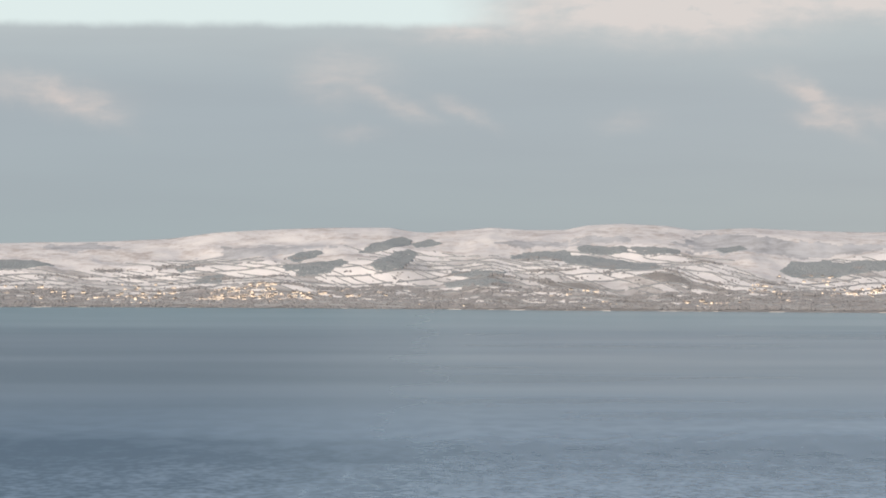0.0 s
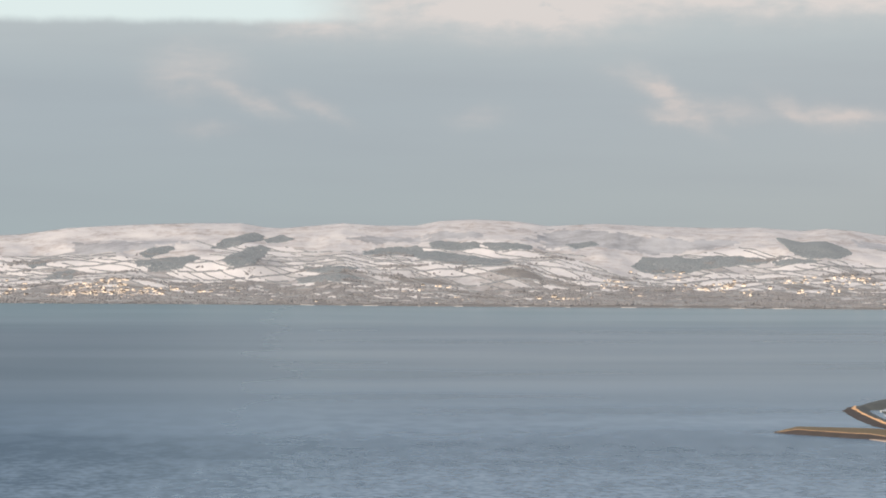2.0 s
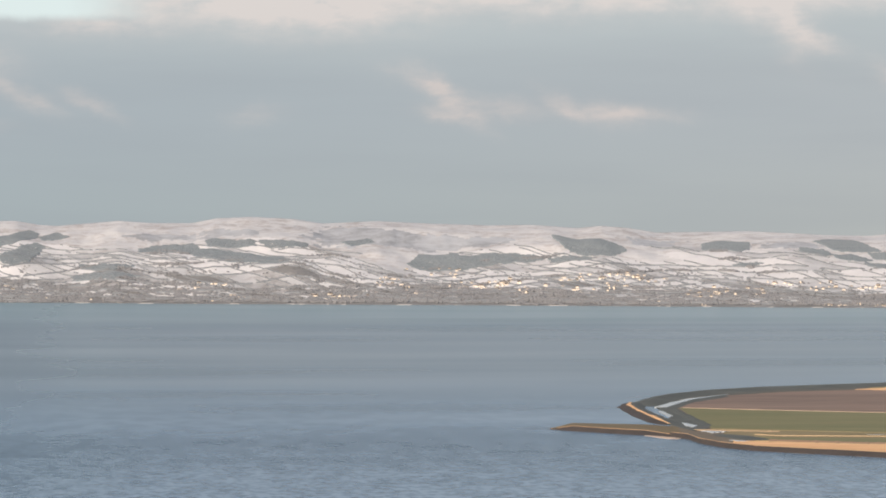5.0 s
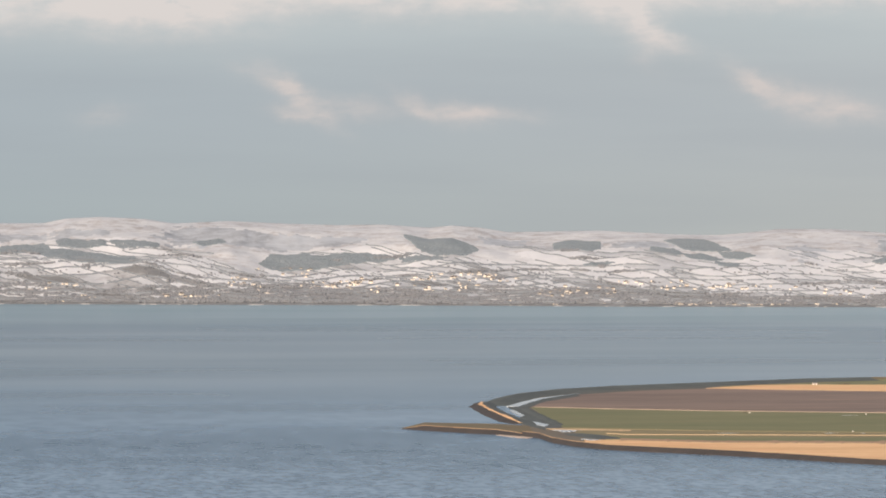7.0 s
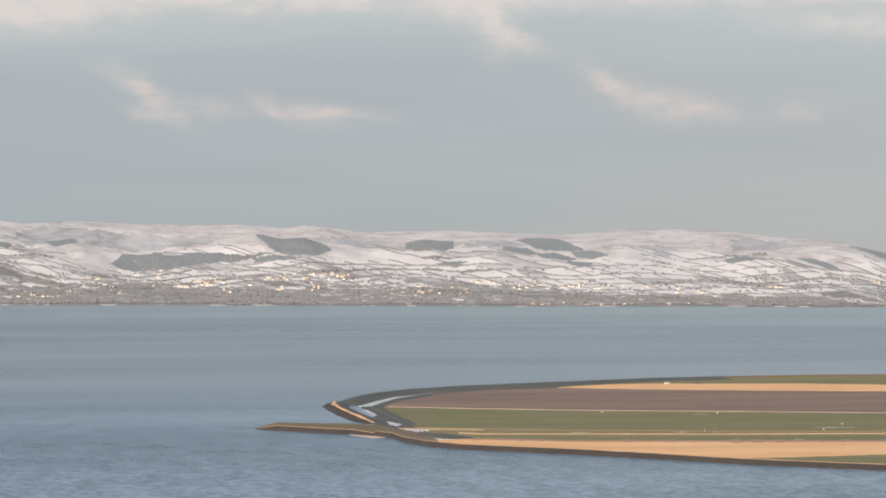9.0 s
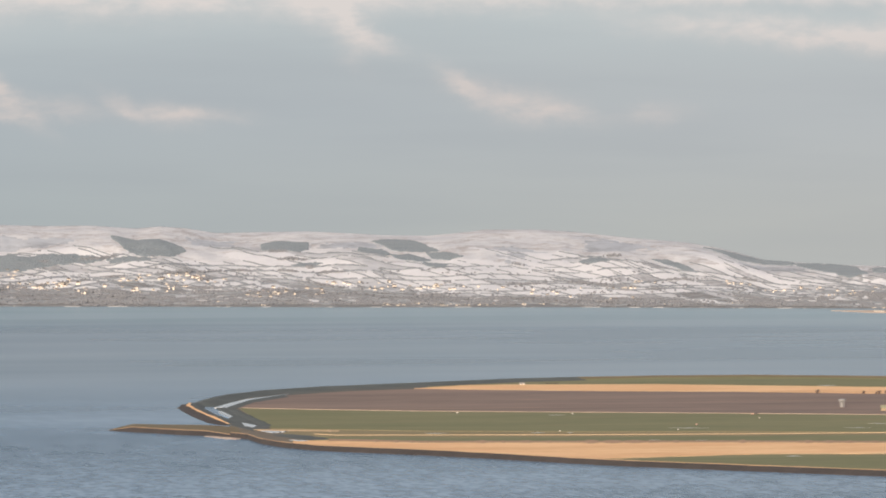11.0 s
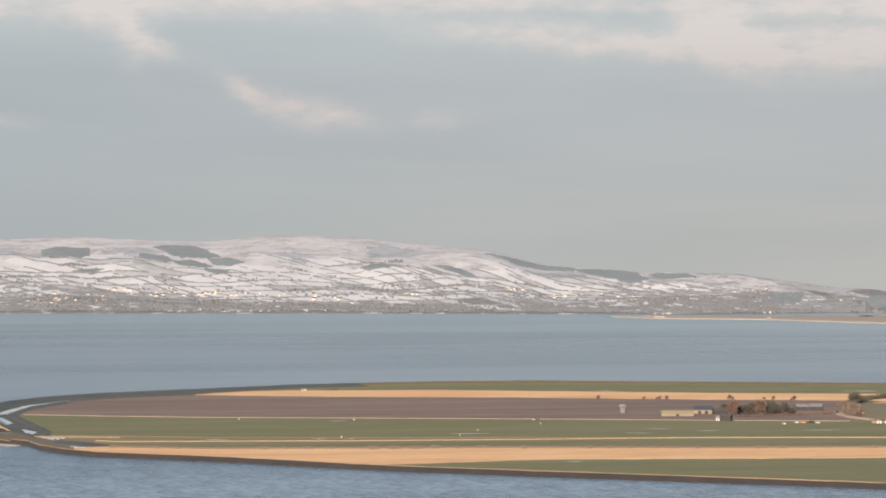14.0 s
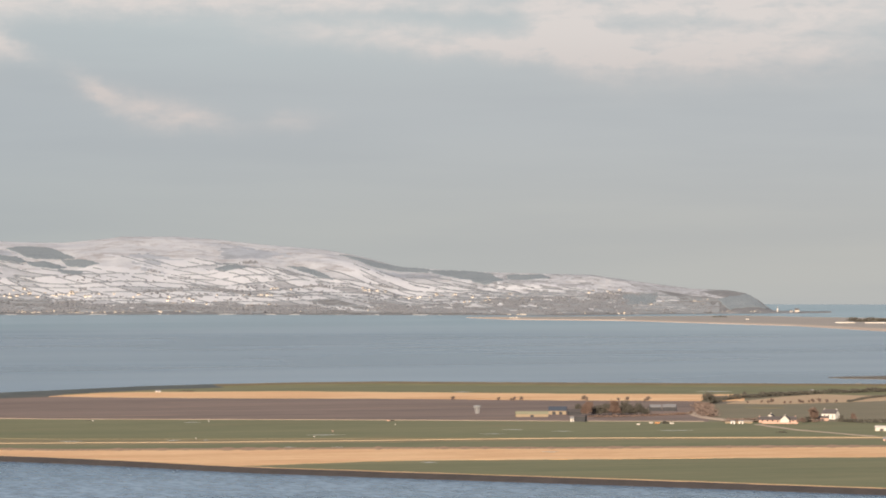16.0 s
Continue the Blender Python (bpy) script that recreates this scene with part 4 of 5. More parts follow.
for b, d, mat, text, size in [(19.26, 1880, WHITE, "small white trailer on the pasture", 1.9), (19.44, 1894, WHITE, "white caravan by the field edge", 2.2), (19.53, 1893, ORANGE, "orange painted trailer by the field edge", 2.8), (19.73, 1891, WHITE, "white caravan by the field edge", 2.4),
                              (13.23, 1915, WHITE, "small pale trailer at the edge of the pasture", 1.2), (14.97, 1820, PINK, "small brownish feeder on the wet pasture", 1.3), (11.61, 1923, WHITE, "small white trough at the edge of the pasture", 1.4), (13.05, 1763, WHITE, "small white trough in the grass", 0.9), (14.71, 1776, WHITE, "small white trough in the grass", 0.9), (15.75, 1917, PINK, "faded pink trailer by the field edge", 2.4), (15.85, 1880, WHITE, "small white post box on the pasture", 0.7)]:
    ob = stand(caravan(text, mat, size), b, d, 0.36, 10 * math.sin(b * 7))
    ob.matrix_basis = ob.matrix_basis @ Matrix.Scale(0.8 if b > 19 else 0.6, 4)  # small farm gear
stand(shed("bank_hut", "small white hut on the sea bank", 2.6, 2.0, 0.6, 1.0, WHITE, GREY_ROOF, 1, "hut"), 12.52, 2248, 0.35, 5)
stand(shed("bank_hut", "tiny white hut by the far bank", 1.4, 1.4, 1.1, 1.6, WHITE, GREY_ROOF, 1, "hut"), 21.69, 2245, 0.3, 0)
stand(shed("bank_hut", "small white hut near the far bank", 2.6, 2, 1.0, 1.6, WHITE, GREY_ROOF, 1, "hut"), 22.33, 2331, 0.3, 0)
stand(shed("hedge_hut", "white cottage half hidden by the dark hedge", 2.4, 2, 1.4, 2.2, WHITE, SLATE, 1, "cottage"), 20.37, 2140, 0.3, 0)

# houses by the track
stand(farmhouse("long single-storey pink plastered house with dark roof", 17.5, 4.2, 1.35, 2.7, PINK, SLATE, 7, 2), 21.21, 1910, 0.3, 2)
stand(farmhouse("white cottage with its gable to the fields", 5.0, 4.0, 1.7, 3.5, WHITE, SLATE, 1, 1), 21.32, 1906, 0.3, 82)
stand(farmhouse("small white cottage with a dark roof", 4.0, 3.0, 1.7, 3.1, WHITE, SLATE, 1, 1), 21.12, 1930, 0.3, 75)
stand(farmhouse("tall white farmhouse with dark slate roof and chimneys", 7.4, 4.2, 2.7, 4.5, WHITE, SLATE, 3, 2), 21.95, 1946, 0.3, -28)
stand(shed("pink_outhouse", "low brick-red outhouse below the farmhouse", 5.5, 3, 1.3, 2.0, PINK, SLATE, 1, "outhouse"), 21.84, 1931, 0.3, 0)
stand(shed("white_store", "small white flat store by the track", 2.1, 2, 1.3, 1.6, WHITE, GREY_ROOF, 1, "store"), 20.585, 1896, 0.3, 0)
stand(shed("white_store", "small white flat store by the track", 2.3, 2, 1.3, 1.6, WHITE, GREY_ROOF, 1, "store"), 20.70, 1896, 0.3, 0)
stand(shed("white_barn", "long white barn by the farm track", 9.0, 5, 1.5, 2.2, WHITE, WHITE, 2), 22.71, 1839, 0.3, 4)
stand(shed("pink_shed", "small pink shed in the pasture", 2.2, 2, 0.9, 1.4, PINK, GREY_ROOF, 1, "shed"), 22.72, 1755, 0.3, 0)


def wall_run(label, p, q, height, thick, mat):
    a, b = at(*p, 0.3), at(*q, 0.3)
    ob = thing("garden_wall", label, "wall")
    n = int((b - a).length / 3) + 1
    side = (b - a).normalized().cross(Vector((0, 0, 1))) * thick / 2
    for i in range(n):
        s0, s1 = a.lerp(b, i / n), a.lerp(b, (i + 0.97) / n)
        h = height * (1 + 0.12 * noise.noise((i, 2.0, 1.0)))
        v = [s0 - side, s1 - side, s1 + side, s0 + side] + [x + Vector((0, 0, h)) for x in (s0 - side, s1 - side, s1 + side, s0 + side)]
        part("wall_section", v, [(3, 2, 1, 0), (4, 5, 6, 7), (0, 1, 5, 4), (1, 2, 6, 5), (2, 3, 7, 6), (3, 0, 4, 7)], mat, ob)
    return ob


wall_run("low pale stone wall by the stores", (20.48, 1899), (20.86, 1900), 0.9, 0.4, TAN)
wall_run("low pink garden wall before the long house", (21.0, 1898), (21.5, 1899), 0.7, 0.4, PINK)

# trees of the flat land
BARE_TREES = [tree("bare winter tree with a fine twig crown", 3.4, 1.7, k, TWIG, 0.22, leaves=620, leaf=0.26) for k in (1, 2, 3)]
FULL_TREES = [tree("dark evergreen tree with a dense crown", 4.2, 1.9, k, EVERGREEN, 0.12, 900, leaf=0.2) for k in (4, 5)]
RUST_TREES = [tree("tall bare tree with russet twigs", 4.8, 1.2, k, RED_TWIG, 0.12, 900, leaf=0.2) for k in (6, 7)]
USED = set()


def plant(kinds, b, d, size, turn):
    ob = kinds[int(abs(math.sin(b * 91.7 + d)) * 97) % len(kinds)]
    m = Matrix.Translation(at(b, d, 0.3)) @ pose(0, 0, 0, 0, 0, turn) @ Matrix.Scale(size, 4)
    if ob.name in USED:
        return copy_thing(ob, m)
    USED.add(ob.name)
    ob.matrix_basis = m
    return ob


for b, d, size in [(16.66, 2134, 0.75), (17.3, 2135, 0.85), (17.48, 2135, 0.7), (17.52, 2135, 0.95), (17.62, 2135, 1.0), (18.5, 2136, 0.85), (18.54, 2134, 0.8), (18.98, 2132, 0.6), (19.11, 2132, 1.05), (19.36, 2128, 0.9), (19.40, 2128, 1.1),
                   (20.79, 2109, 0.75), (20.99, 2110, 0.75), (21.08, 2110, 1.0), (21.13, 2112, 1.0), (21.31, 2106, 0.9), (21.39, 2106, 0.9), (21.52, 2111, 0.95), (21.56, 2112, 0.95), (21.65, 2116, 0.85), (21.7, 2116, 0.9), (21.79, 2116, 1.05), (21.9, 2116, 0.8), (22.03, 2117, 0.7), (22.29, 1917, 1.5), (21.56, 1903, 1.3), (20.0, 1985, 0.9), (20.3, 1960, 0.9)]:
    plant(BARE_TREES, b, d, size * 0.9, b * 400)
for b, d, size in [(18.50, 1970, 1.35), (18.53, 1972, 1.5), (18.57, 1970, 1.4), (18.91, 1969, 1.5), (18.95, 1970, 1.45), (21.70, 1922, 1.3), (21.74, 1924, 1.25), (22.27, 1919, 1.0)]:
    plant(RUST_TREES, b, d, size * 0.85, b * 300)
for b, d, size in [(18.64, 1978, 0.95), (18.69, 1979, 1.1), (18.74, 1978, 1.15), (18.79, 1979, 1.2), (18.83, 1978, 1.05), (19.02, 1979, 1.1), (19.08, 1980, 1.25), (19.14, 1980, 1.2), (19.2, 1981, 1.0), (19.27, 1980, 1.1), (19.33, 1981, 0.9), (19.39, 1983, 0.8), (18.42, 1990, 0.9),
                   (20.20, 2098, 1.2), (20.25, 2100, 1.5), (20.30, 2104, 1.2), (21.62, 1912, 0.7), (21.66, 1914, 0.65), (22.1, 1922, 0.75), (20.75, 2178, 0.8), (21.0, 2188, 0.7)]:
    plant(FULL_TREES, b, d, size, b * 500)
for b, d, h, w, k in [(19.64, 1896, 1.5, 3.4, 1), (21.27, 1818, 1.1, 5.0, 2), (12.9, 2254, 0.9, 6.0, 3), (12.98, 2254, 0.8, 4.0, 4), (11.55, 1930, 0.7, 4.5, 5), (15.8, 1918, 0.8, 3.0, 6), (18.8, 1772, 0.7, 3.0, 7)]:
    ob = bush("low dark bush on the flat land", h, w, k, EVERGREEN)
    ob.matrix_basis = Matrix.Translation(at(b, d, 0.3))
hedge_line("long dark hedge across the flat fields", [(20.16, 2078), (20.3, 2112), (20.45, 2146), (20.79, 2172), (21.03, 2185), (21.37, 2205), (21.9, 2230), (22.7, 2256), (24.5, 2290)], 1.9, 3.0, EVERGREEN, 3)
hedge_line("dark scrub beside the earth bank", [(20.16, 2078), (20.2, 2030), (20.22, 1985), (20.25, 1960)], 1.6, 6.0, TWIG, 4, density=3)
hedge_line("low dark hedge east of the houses", [(22.05, 1922), (22.4, 1908), (22.72, 1911), (24, 1915)], 1.5, 2.5, EVERGREEN, 5)
hedge_line("hedge along the east stubble", [(22.2, 2128), (22.45, 2170), (22.7, 2192), (23.4, 2214)], 0.9, 1.8, EVERGREEN, 6)
hedge_line("reddish scrub round the farmyard", [(18.55, 1958), (18.9, 1960), (19.45, 1972), (20.0, 1990)], 0.8, 5.0, RED_TWIG, 7)
hedge_line("bare garden hedge by the long house", [(20.5, 1912), (20.9, 1925), (21.4, 1925), (21.75, 1912)], 1.2, 3.0, TWIG, 8)
hedge_line("far hedge near the bank", [(22.25, 2258), (22.7, 2268), (24, 2280)], 1.3, 2.0, EVERGREEN, 9)

# ---- woods and houses of the far shore ----
def inside(poly, b, d):
    hit = False
    for (b0, d0), (b1, d1) in zip(poly, poly[1:] + poly[:1]):
        if (d0 > d) != (d1 > d) and b < (b1 - b0) * (d - d0) / (d1 - d0) + b0:
            hit = not hit
    return hit


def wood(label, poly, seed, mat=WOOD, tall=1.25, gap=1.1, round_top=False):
    """A far wood: many small uneven crowns standing close on the slope."""
    rnd = random.Random(seed)
    bs, ds = [p[0] for p in poly], [p[1] for p in poly]
    area = (max(bs) - min(bs)) * 75 * (max(ds) - min(ds))
    verts, faces = [], []
    count = int(area / gap ** 2)
    B = np.array([rnd.uniform(min(bs) - 0.03, max(bs) + 0.03) for _ in range(count)])
    D = np.array([rnd.uniform(min(ds) - 3, max(ds) + 3) for _ in range(count)])
    Z = hill_height(B, D)
    for b, d, z in zip(B, D, Z):
        jb, jd = 0.03 * noise.noise((b * 16, d * 0.10, seed)), 5 * noise.noise((b * 14, d * 0.08, seed + 5.0))
        if not inside(poly, b + jb, d + jd):
            continue
        if round_top and noise.noise((b * 4.2, d * 0.075, seed + 9.0)) + 0.5 * noise.noise((b * 15, d * 0.2, seed + 2.0)) < 0.07:
            continue  # clearings between the clumps
        p, h, r = at(b, d, z), tall * rnd.uniform(0.85, 1.1), gap * rnd.uniform(0.75, 1.1)
        n, t0 = len(verts), rnd.uniform(0, 6)
        if round_top:
            for zz, rr in ((-0.4, 0.45), (h * 0.45, 1.0), (h * 0.85, 0.6)):
                verts += [p + Vector((math.cos(t0 + q * 1.257) * r * rr * rnd.uniform(0.7, 1.2), math.sin(t0 + q * 1.257) * r * rr, zz * rnd.uniform(0.85, 1.15))) for q in range(5)]
            verts.append(p + Vector((0, 0, h)))
            faces += [(n + k * 5 + q, n + k * 5 + (q + 1) % 5, n + k * 5 + 5 + (q + 1) % 5, n + k * 5 + 5 + q) for k in range(2) for q in range(5)]
            faces += [(n + 10 + q, n + 10 + (q + 1) % 5, n + 15) for q in range(5)]
        else:
            for zz, rr in ((-0.4, 1.0), (h * 0.7, 0.8)):
                verts += [p + Vector((math.cos(t0 + q * 1.257) * r * rr, math.sin(t0 + q * 1.257) * r * rr, zz)) for q in range(5)]
            verts.append(p + Vector((0, 0, h)))
            faces += [(n + q, n + (q + 1) % 5, n + 5 + (q + 1) % 5, n + 5 + q) for q in range(5)] + [(n + 5 + q, n + 5 + (q + 1) % 5, n + 10) for q in range(5)]
    return tagged(new("woodland", mesh("woodland", verts, faces, mat)), label, "woodland", kind="stuff")


# the plantations' pale blue-grey is haze put into the colour
CONIFER = "dark conifer plantation on the hillside, paled by haze in its colour"
SHORE_WOOD = "bare winter woodland along the far shore"
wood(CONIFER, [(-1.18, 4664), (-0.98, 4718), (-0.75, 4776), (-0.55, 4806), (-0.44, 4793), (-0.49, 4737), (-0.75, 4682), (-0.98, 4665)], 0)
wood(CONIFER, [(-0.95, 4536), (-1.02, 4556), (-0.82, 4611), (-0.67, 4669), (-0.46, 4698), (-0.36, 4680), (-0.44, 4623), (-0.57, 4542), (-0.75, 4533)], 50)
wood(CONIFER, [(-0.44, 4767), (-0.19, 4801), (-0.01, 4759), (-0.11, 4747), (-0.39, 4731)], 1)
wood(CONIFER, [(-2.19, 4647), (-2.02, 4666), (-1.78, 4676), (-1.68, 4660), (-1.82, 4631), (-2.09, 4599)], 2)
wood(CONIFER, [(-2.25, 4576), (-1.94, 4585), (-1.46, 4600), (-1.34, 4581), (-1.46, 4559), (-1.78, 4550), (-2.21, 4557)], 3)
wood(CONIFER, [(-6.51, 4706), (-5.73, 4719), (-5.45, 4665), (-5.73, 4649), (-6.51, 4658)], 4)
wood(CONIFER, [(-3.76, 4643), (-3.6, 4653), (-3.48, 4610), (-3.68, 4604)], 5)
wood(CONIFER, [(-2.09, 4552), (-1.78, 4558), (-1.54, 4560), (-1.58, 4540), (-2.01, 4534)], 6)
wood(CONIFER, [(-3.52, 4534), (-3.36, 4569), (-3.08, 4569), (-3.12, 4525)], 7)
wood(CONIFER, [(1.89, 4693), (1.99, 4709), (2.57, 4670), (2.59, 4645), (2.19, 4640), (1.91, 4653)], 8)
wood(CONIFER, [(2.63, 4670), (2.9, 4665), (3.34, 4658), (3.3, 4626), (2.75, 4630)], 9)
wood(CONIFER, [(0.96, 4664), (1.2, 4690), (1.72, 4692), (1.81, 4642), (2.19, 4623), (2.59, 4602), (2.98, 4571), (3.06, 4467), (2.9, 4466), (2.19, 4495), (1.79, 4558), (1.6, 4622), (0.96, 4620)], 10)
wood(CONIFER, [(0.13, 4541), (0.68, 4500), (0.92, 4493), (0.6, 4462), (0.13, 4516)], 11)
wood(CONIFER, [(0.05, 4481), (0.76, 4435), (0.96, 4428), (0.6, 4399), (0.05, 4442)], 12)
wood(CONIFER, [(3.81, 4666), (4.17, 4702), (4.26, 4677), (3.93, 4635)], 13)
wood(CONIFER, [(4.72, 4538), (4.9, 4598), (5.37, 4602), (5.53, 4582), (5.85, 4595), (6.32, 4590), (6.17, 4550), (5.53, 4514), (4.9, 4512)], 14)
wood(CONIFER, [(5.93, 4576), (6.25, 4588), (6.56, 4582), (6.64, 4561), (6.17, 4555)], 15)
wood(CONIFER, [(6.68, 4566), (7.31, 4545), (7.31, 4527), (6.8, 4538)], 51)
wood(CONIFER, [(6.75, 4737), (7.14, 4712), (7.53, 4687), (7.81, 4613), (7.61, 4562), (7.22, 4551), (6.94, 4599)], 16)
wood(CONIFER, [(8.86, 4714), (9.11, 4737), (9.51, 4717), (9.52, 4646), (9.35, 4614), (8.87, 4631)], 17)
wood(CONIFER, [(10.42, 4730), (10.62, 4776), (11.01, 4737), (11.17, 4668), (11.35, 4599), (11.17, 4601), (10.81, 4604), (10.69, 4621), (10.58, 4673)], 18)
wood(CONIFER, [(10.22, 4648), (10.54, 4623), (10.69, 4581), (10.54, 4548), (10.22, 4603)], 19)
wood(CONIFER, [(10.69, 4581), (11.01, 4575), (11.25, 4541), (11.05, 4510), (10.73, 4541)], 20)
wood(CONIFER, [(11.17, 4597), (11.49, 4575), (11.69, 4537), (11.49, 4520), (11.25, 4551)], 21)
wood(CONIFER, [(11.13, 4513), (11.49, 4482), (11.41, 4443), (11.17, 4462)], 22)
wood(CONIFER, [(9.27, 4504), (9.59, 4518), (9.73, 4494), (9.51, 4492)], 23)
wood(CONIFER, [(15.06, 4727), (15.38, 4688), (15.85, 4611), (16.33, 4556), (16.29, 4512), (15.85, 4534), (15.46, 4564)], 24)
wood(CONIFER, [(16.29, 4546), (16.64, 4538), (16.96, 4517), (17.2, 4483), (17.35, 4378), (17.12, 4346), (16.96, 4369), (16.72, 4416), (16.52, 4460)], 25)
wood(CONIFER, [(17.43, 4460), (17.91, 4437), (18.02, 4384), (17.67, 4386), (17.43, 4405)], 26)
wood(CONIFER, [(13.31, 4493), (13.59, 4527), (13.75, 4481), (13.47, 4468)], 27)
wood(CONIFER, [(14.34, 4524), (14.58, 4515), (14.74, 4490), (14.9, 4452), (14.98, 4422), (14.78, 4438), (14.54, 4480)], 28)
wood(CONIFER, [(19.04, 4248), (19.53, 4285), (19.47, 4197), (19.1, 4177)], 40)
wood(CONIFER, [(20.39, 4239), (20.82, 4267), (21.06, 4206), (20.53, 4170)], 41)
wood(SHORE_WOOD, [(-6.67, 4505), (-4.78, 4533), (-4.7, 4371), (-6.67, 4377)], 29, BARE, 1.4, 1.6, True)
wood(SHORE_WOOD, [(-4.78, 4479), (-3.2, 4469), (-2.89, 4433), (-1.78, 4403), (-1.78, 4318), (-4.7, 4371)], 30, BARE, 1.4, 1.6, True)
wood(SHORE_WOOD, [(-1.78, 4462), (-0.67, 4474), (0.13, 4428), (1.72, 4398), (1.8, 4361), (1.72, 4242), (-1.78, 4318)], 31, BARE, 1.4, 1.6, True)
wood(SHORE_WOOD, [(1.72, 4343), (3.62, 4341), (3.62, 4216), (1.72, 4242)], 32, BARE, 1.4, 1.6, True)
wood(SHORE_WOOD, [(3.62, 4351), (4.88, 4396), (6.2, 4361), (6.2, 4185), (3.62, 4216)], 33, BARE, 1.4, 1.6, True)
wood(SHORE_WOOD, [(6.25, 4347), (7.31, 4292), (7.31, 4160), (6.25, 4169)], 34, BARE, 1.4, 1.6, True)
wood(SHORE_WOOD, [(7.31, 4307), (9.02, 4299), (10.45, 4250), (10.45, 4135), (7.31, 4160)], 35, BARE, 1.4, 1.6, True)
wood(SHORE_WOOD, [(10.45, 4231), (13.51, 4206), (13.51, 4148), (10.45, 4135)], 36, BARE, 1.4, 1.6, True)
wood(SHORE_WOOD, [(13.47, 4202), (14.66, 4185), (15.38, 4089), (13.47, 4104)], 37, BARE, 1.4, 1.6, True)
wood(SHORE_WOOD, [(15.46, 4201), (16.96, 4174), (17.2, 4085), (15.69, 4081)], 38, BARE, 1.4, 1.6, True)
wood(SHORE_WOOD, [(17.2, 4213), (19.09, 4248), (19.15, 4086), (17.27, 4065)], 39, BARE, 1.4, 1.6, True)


# scattered single trees and thickets of the farmed slopes
def thickets():
    rnd = random.Random(31)
    verts, faces = [], []
    n_all = 9000
    B = np.array([rnd.uniform(-7.2, 20.3) for _ in range(n_all)])
    S = np.array([0.03 + 0.42 * rnd.random() ** 2.4 for _ in range(n_all)])
    D = slope_to_distance(B, S)
    Z = hill_height(B, D)
    for b, s, d, z in zip(B, S, D, Z):
        if noise.noise((b * 2.6, s * 16, 3.0)) < 0.02 + 0.25 * s:
            continue
        p, h, r, n = at(b, d, z), rnd.uniform(0.9, 2.2), rnd.uniform(0.8, 2.0), len(verts)
        for zz, rr in ((-0.3, 0.5), (h * 0.45, 1.0), (h * 0.85, 0.55)):
            verts += [p + Vector((math.cos(q * 1.257 + d) * r * rr * rnd.uniform(0.7, 1.2), math.sin(q * 1.257 + d) * r * rr, zz)) for q in range(5)]
        verts.append(p + Vector((0, 0, h)))
        faces += [(n + k * 5 + q, n + k * 5 + (q + 1) % 5, n + k * 5 + 5 + (q + 1) % 5, n + k * 5 + 5 + q) for k in range(2) for q in range(5)]
        faces += [(n + 10 + q, n + 10 + (q + 1) % 5, n + 15) for q in range(5)]
    tagged(new("thicket", mesh("thicket", verts, faces, BARE)), "bare thickets and garden trees among the far fields", "trees", kind="stuff")


thickets()


def copses():
    """Small dark clumps of wood strung along the hedges of the slopes."""
    rnd = random.Random(77)
    verts, faces = [], []
    for _ in range(330):
        b, s = rnd.uniform(-7, 20), 0.03 + 0.57 * rnd.random() ** 1.35
        if noise.noise((b * 0.9, s * 5, 8.0)) < (0.12 if b > 10.5 else -0.12):
            continue
        k = min(range(len(FIELD_ROWS)), key=lambda q: abs(FIELD_ROWS[q] - s))
        long, deep = rnd.uniform(0.05, 0.34), rnd.uniform(1.5, 9.0)
        count = int(long * 75 * deep / 2.2) + 4
        B = np.array([b + rnd.gauss(0, 0.42) * long for _ in range(count)])
        D = slope_to_distance(B, row_edge(k, B)) + np.array([rnd.gauss(0, 0.5) * deep for _ in range(count)])
        Z = hill_height(B, D)
        for tb, d, z in zip(B, D, Z):
            p, h, r, n = at(tb, d, z), rnd.uniform(1.6, 3.0), rnd.uniform(0.9, 1.6), len(verts)
            for zz, rr in ((-0.3, 0.6), (h * 0.45, 1.0), (h * 0.85, 0.55)):
                verts += [p + Vector((math.cos(q * 1.257 + d) * r * rr * rnd.uniform(0.7, 1.2), math.sin(q * 1.257 + d) * r * rr, zz)) for q in range(5)]
            verts.append(p + Vector((0, 0, h)))
            faces += [(n + c * 5 + q, n + c * 5 + (q + 1) % 5, n + c * 5 + 5 + (q + 1) % 5, n + c * 5 + 5 + q) for c in range(2) for q in range(5)]
            faces += [(n + 10 + q, n + 10 + (q + 1) % 5, n + 15) for q in range(5)]
    tagged(new("copse", mesh("copse", verts, faces, BARE)), "dark leafless copses along the far hedges", "trees", kind="stuff")


copses()


def far_house(label, length, depth, eaves, ridge, wall, roof, stacks):
    ob = thing("house", label, "house", "houses of the far shore")
    walls, top = gabled(length, depth, eaves, ridge, ob, wall, roof)
    opening("window", walls, -length / 4, -depth / 2, eaves * 0.35, 0.6, 0.6, PANE)
    opening("window", walls, length / 4, -depth / 2, eaves * 0.35, 0.6, 0.6, PANE)
    for i in range(stacks):
        chimney(top, (i * 2 - 1) * (length / 2 - 0.4), 0, ridge, wall)
    return ob


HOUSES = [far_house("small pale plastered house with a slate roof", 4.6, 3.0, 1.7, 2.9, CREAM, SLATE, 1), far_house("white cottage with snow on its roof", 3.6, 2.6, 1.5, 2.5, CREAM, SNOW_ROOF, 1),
          far_house("tall pale house with two chimneys", 5.2, 3.2, 2.6, 3.9, CREAM, SLATE, 2), far_house("long low white bungalow", 6.4, 3.0, 1.5, 2.4, CREAM, SNOW_ROOF, 0)]


SITES = []


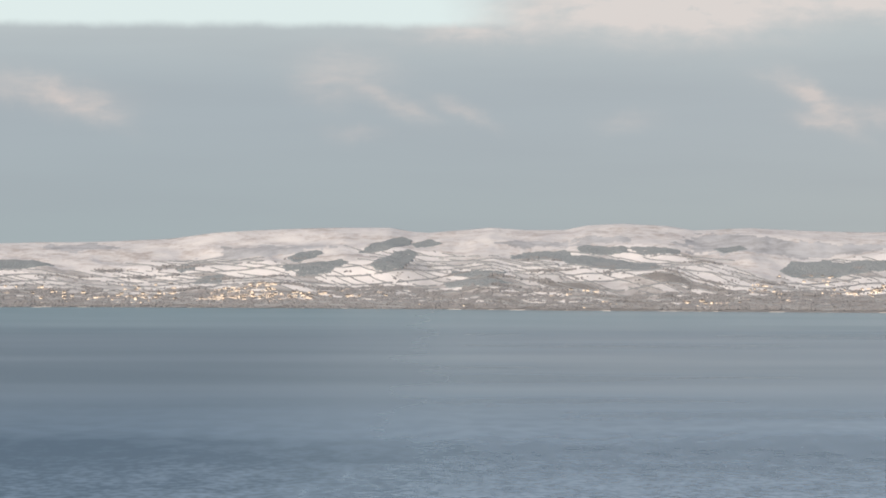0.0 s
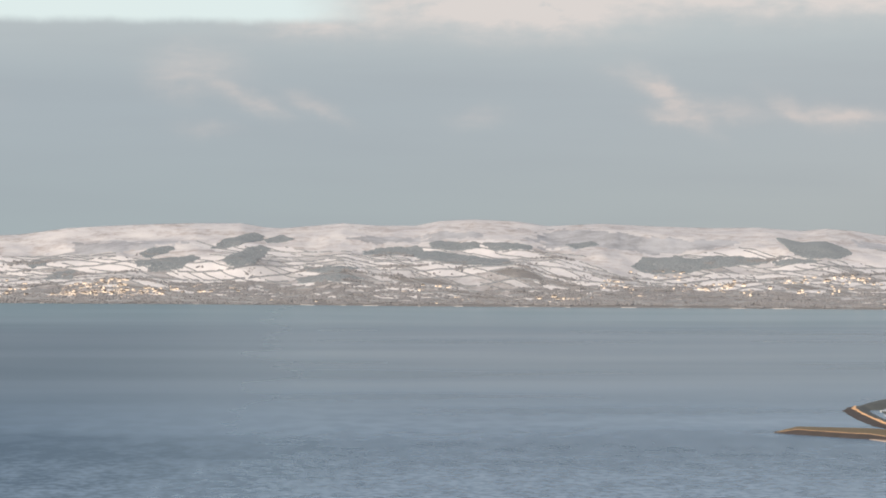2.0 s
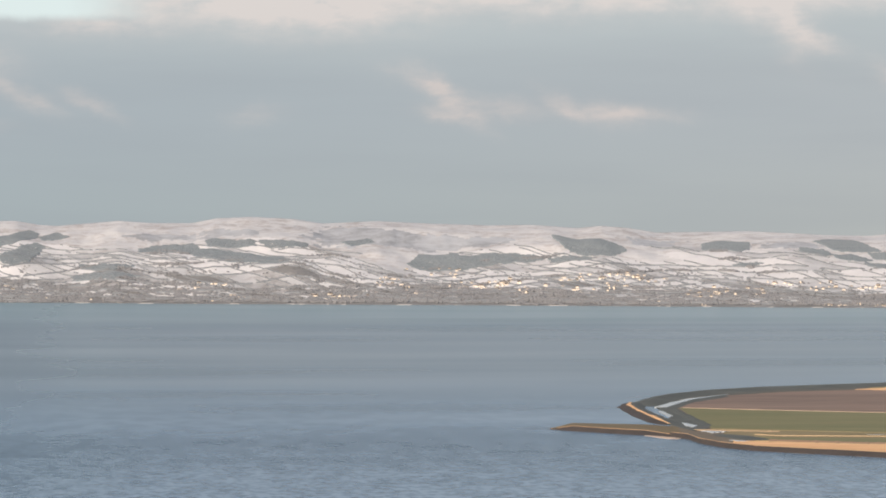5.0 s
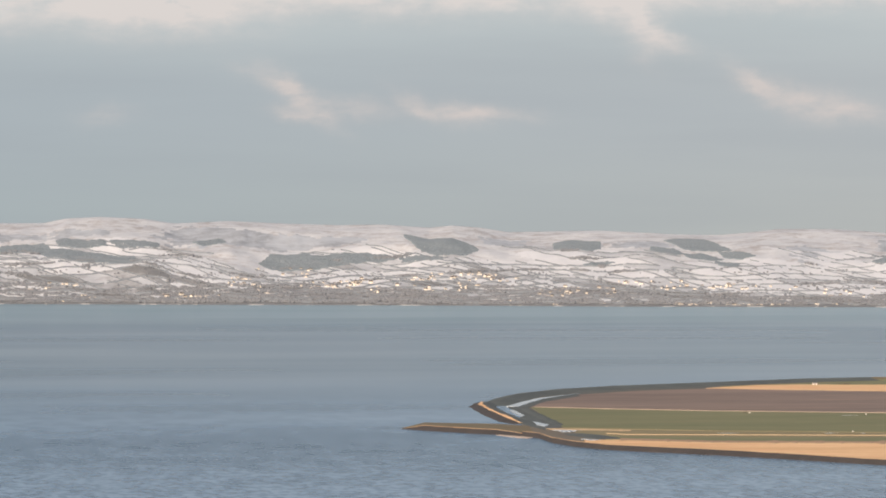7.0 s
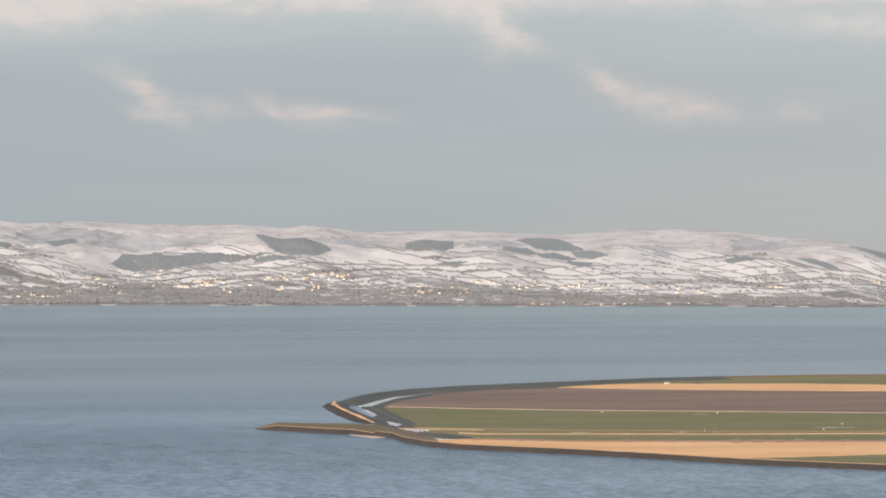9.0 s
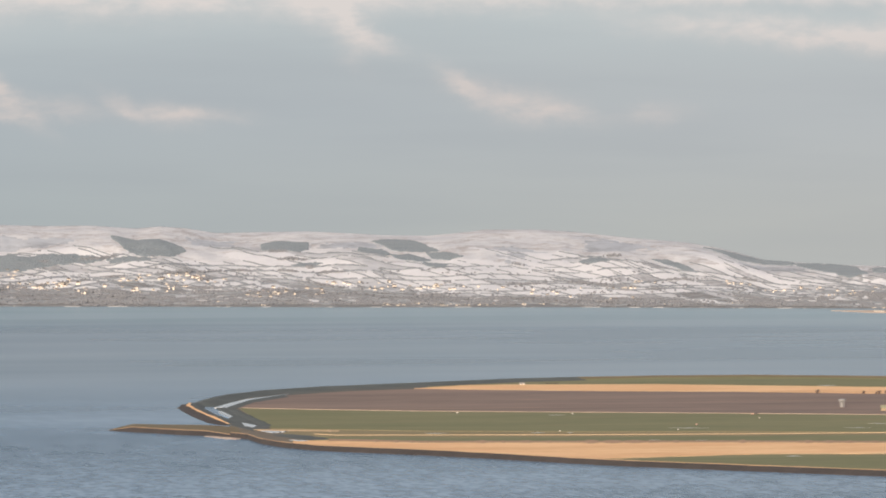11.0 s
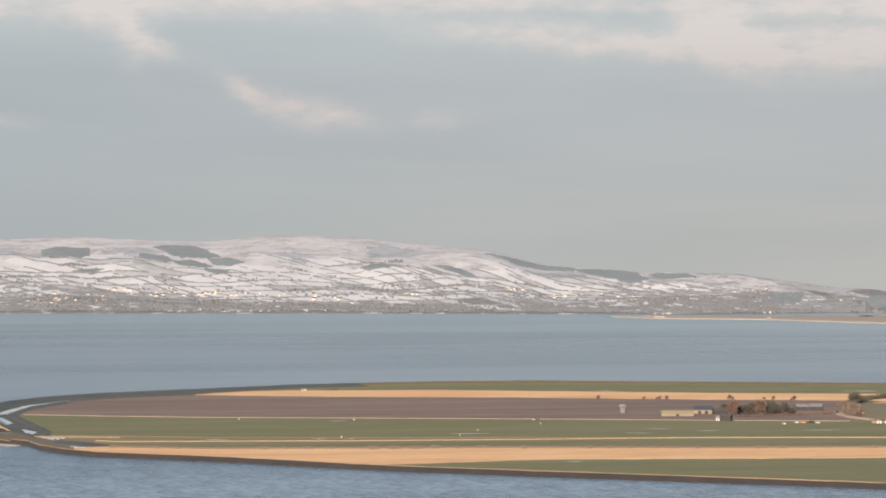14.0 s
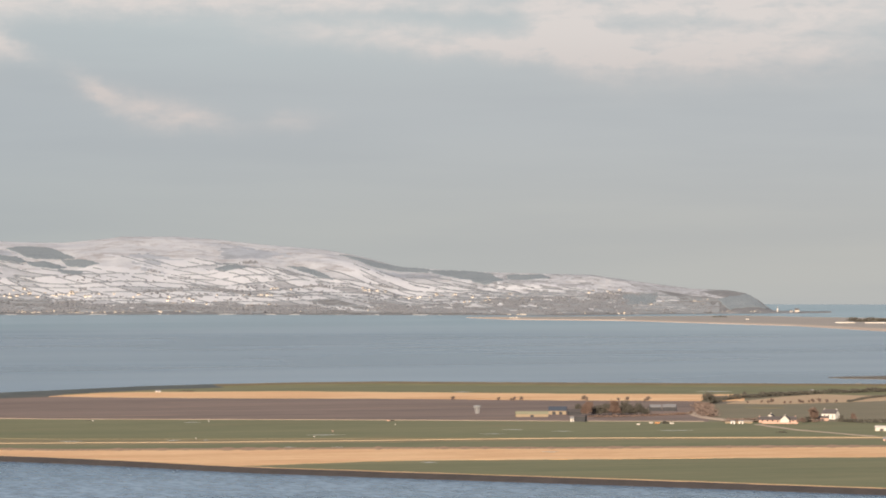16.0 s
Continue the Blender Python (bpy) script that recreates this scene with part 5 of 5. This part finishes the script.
def hamlets(groups):
    rnd = random.Random(int(abs(groups[0][0]) * 100))
    for b, d, sb, sd, count in groups:
        for _ in range(count):
            hb, hd = b + rnd.uniform(-1, 1) * sb, d + rnd.uniform(-1, 1) * sd
            hd = max(hd, float(line(SHORE, hb)) + 7)
            z = float(hill_height(hb, hd))
            m = Matrix.Translation(at(hb, hd, z + 0.05)) @ pose(0, 0, 0, 0, 0, rnd.choice((0, 0, 0, 20, -20, 80)) + rnd.uniform(-12, 12) - hb) @ Matrix.Scale(rnd.uniform(0.55, 0.9) * (0.6 if hb > 16 else 0.72 if hb > 13 else 0.88 if hb > 4 else 1.0), 4)
            SITES.append((hd - float(line(SHORE, hb)), rnd.randrange(len(HOUSES)), m))


hamlets([(-2.81, 4447, 0.48, 40, 120), (-2.25, 4400, 0.36, 30, 60), (-3.12, 4397, 0.34, 26, 40), (-4.23, 4441, 0.48, 36, 44), (-5.02, 4463, 0.48, 40, 14), (-5.73, 4516, 0.40, 40, 12), (-4.15, 4524, 0.40, 34, 10), (-5.34, 4426, 0.48, 24, 8), (-1.94, 4415, 0.32, 22, 12), (-1.14, 4429, 0.48, 32, 10), (-0.43, 4325, 0.10, 8, 5), (0.22, 4305, 0.08, 8, 4), (0.68, 4296, 0.11, 6, 6)])
hamlets([(1.72, 4360, 0.64, 26, 8), (2.27, 4275, 0.32, 24, 8), (3.70, 4266, 0.40, 26, 14), (4.49, 4412, 0.16, 16, 8), (5.04, 4495, 0.48, 32, 12), (5.67, 4380, 0.40, 44, 22), (5.98, 4422, 0.24, 14, 10), (4.50, 4372, 0.24, 26, 12), (4.42, 4295, 0.48, 26, 8), (3.87, 4251, 0.48, 20, 10), (6.01, 4404, 0.32, 16, 16), (6.64, 4321, 0.48, 40, 14), (7.59, 4421, 0.48, 26, 30)])
hamlets([(7.99, 4385, 0.48, 24, 12), (7.44, 4321, 0.40, 28, 12), (7.12, 4419, 0.24, 22, 8), (8.23, 4181, 0.24, 16, 10), (8.94, 4254, 0.32, 28, 14), (9.02, 4263, 0.20, 22, 8), (8.89, 4151, 0.06, 14, 4), (9.62, 4142, 0.05, 10, 3), (10.61, 4311, 0.24, 20, 10), (10.53, 4142, 0.10, 12, 8), (10.85, 4135, 0.24, 10, 20), (11.56, 4134, 0.40, 12, 26), (12.19, 4140, 0.40, 14, 22)])
hamlets([(12.82, 4147, 0.32, 20, 18), (11.79, 4295, 0.48, 22, 10), (11.16, 4310, 0.32, 20, 10), (10.21, 4352, 0.48, 24, 10), (9.42, 4268, 0.40, 48, 12), (12.98, 4243, 0.40, 36, 10), (13.90, 4277, 0.24, 20, 8), (14.21, 4346, 0.20, 12, 8), (14.53, 4129, 0.08, 14, 6), (13.98, 4194, 0.24, 10, 10), (15.56, 4330, 0.24, 18, 12), (16.36, 4282, 0.48, 24, 14), (17.15, 4222, 0.48, 50, 14)])
hamlets([(17.62, 4195, 0.40, 36, 10), (18.33, 4085, 0.24, 14, 10), (18.96, 4097, 0.24, 18, 8), (15.56, 4128, 0.12, 12, 6), (17.54, 4054, 0.16, 4, 10), (18.87, 4250, 0.32, 44, 10), (19.19, 4203, 0.48, 20, 10), (19.66, 4139, 0.40, 12, 8), (20.53, 4152, 0.10, 12, 10), (20.97, 4162, 0.16, 8, 8), (19.99, 4172, 0.04, 8, 3), (20.14, 4237, 0.11, 12, 5), (18.39, 4082, 0.20, 10, 10)])


def settle():
    """The houses nearest the water stand as things; those higher up are joined."""
    SITES.sort(key=lambda site: site[0])
    for _, k, m in SITES[:290]:
        kind = HOUSES[k]
        if kind.name in USED:
            copy_thing(kind, m)
        else:
            USED.add(kind.name)
            kind.matrix_basis = m
    verts, faces, mats, slots = [], [], [], []
    for _, k, m in SITES[290:]:
        for piece in HOUSES[k].children_recursive:
            n, mat = len(verts), piece.data.materials[0]
            if mat not in slots:
                slots.append(mat)
            verts += [m @ v.co for v in piece.data.vertices]
            for poly in piece.data.polygons:
                faces.append(tuple(n + v for v in poly.vertices))
                mats.append(slots.index(mat))
    me = mesh("far_village", verts, faces, slots[0])
    for mat in slots[1:]:
        me.materials.append(mat)
    me.polygons.foreach_set("material_index", mats)
    tagged(new("far_village", me), "scattered pale houses on the lower slopes", "houses", kind="stuff")


settle()


def lighthouse():
    ob = thing("lighthouse", "white lighthouse tower on a low rocky point", "lighthouse")
    v, f = [], []
    tube(v, f, Vector((0, 0, -0.5)), Vector((0, 0, 4.0)), 0.75, 0.5, 12)
    part("tower", v, f, WHITE, ob)
    v, f = [], []
    tube(v, f, Vector((0, 0, 4.0)), Vector((0, 0, 4.2)), 0.8, 0.8, 12)
    part("gallery", v, f, DARK_WALL, ob)
    v, f = [], []
    tube(v, f, Vector((0, 0, 4.2)), Vector((0, 0, 4.9)), 0.45, 0.45, 10)
    part("lantern", v, f, PANE, ob)
    v, f = [], []
    tube(v, f, Vector((0, 0, 4.9)), Vector((0, 0, 5.4)), 0.55, 0.05, 10)
    part("cap", v, f, WHITE, ob)
    return stand(ob, 21.21, 4190, float(hill_height(21.21, 4190)))


lighthouse()
stand(farmhouse("white keeper's house on the low point", 4.2, 3, 2.2, 3.4, WHITE, SLATE, 2, 1), 21.48, 4185, float(hill_height(21.48, 4185)), 10)
stand(farmhouse("small white cottage on the low point", 2.6, 2, 1.2, 2.0, WHITE, SLATE, 1, 0), 21.4, 4180, float(hill_height(21.4, 4180)), 10)

# long white buildings and dark pines on the sandy point
for b, d, n in [(22.10, 3752, 11), (22.22, 3752, 9), (22.5, 3742, 10), (22.66, 3745, 12), (23.1, 3700, 12)]:
    stand(shed("point_building", "long low white building on the sandy point", n, 4, 0.9, 1.3, WHITE, GREY_ROOF, 0, "building"), b, d, 0.5, 3)
for b, d, n in [(20.79, 3869, 3.0), (19.05, 3890, 3.0), (17.5, 3925, 2.6), (17.56, 3925, 2.2), (17.46, 3920, 1.8)]:
    stand(shed("point_hut", "small white hut on the sandy point", n, 2.0, 0.9, 1.4, WHITE, GREY_ROOF, 1, "hut"), b, d, 0.45, 0)
hedge_line("dark pines behind the white buildings", [(22.2, 3800), (22.45, 3795), (22.75, 3800), (23.6, 3770)], 3.2, 5.0, EVERGREEN, 12, density=3)
hedge_line("low scrub on the sandy point", [(20.3, 3960), (20.5, 3962)], 1.2, 2.0, EVERGREEN, 13)
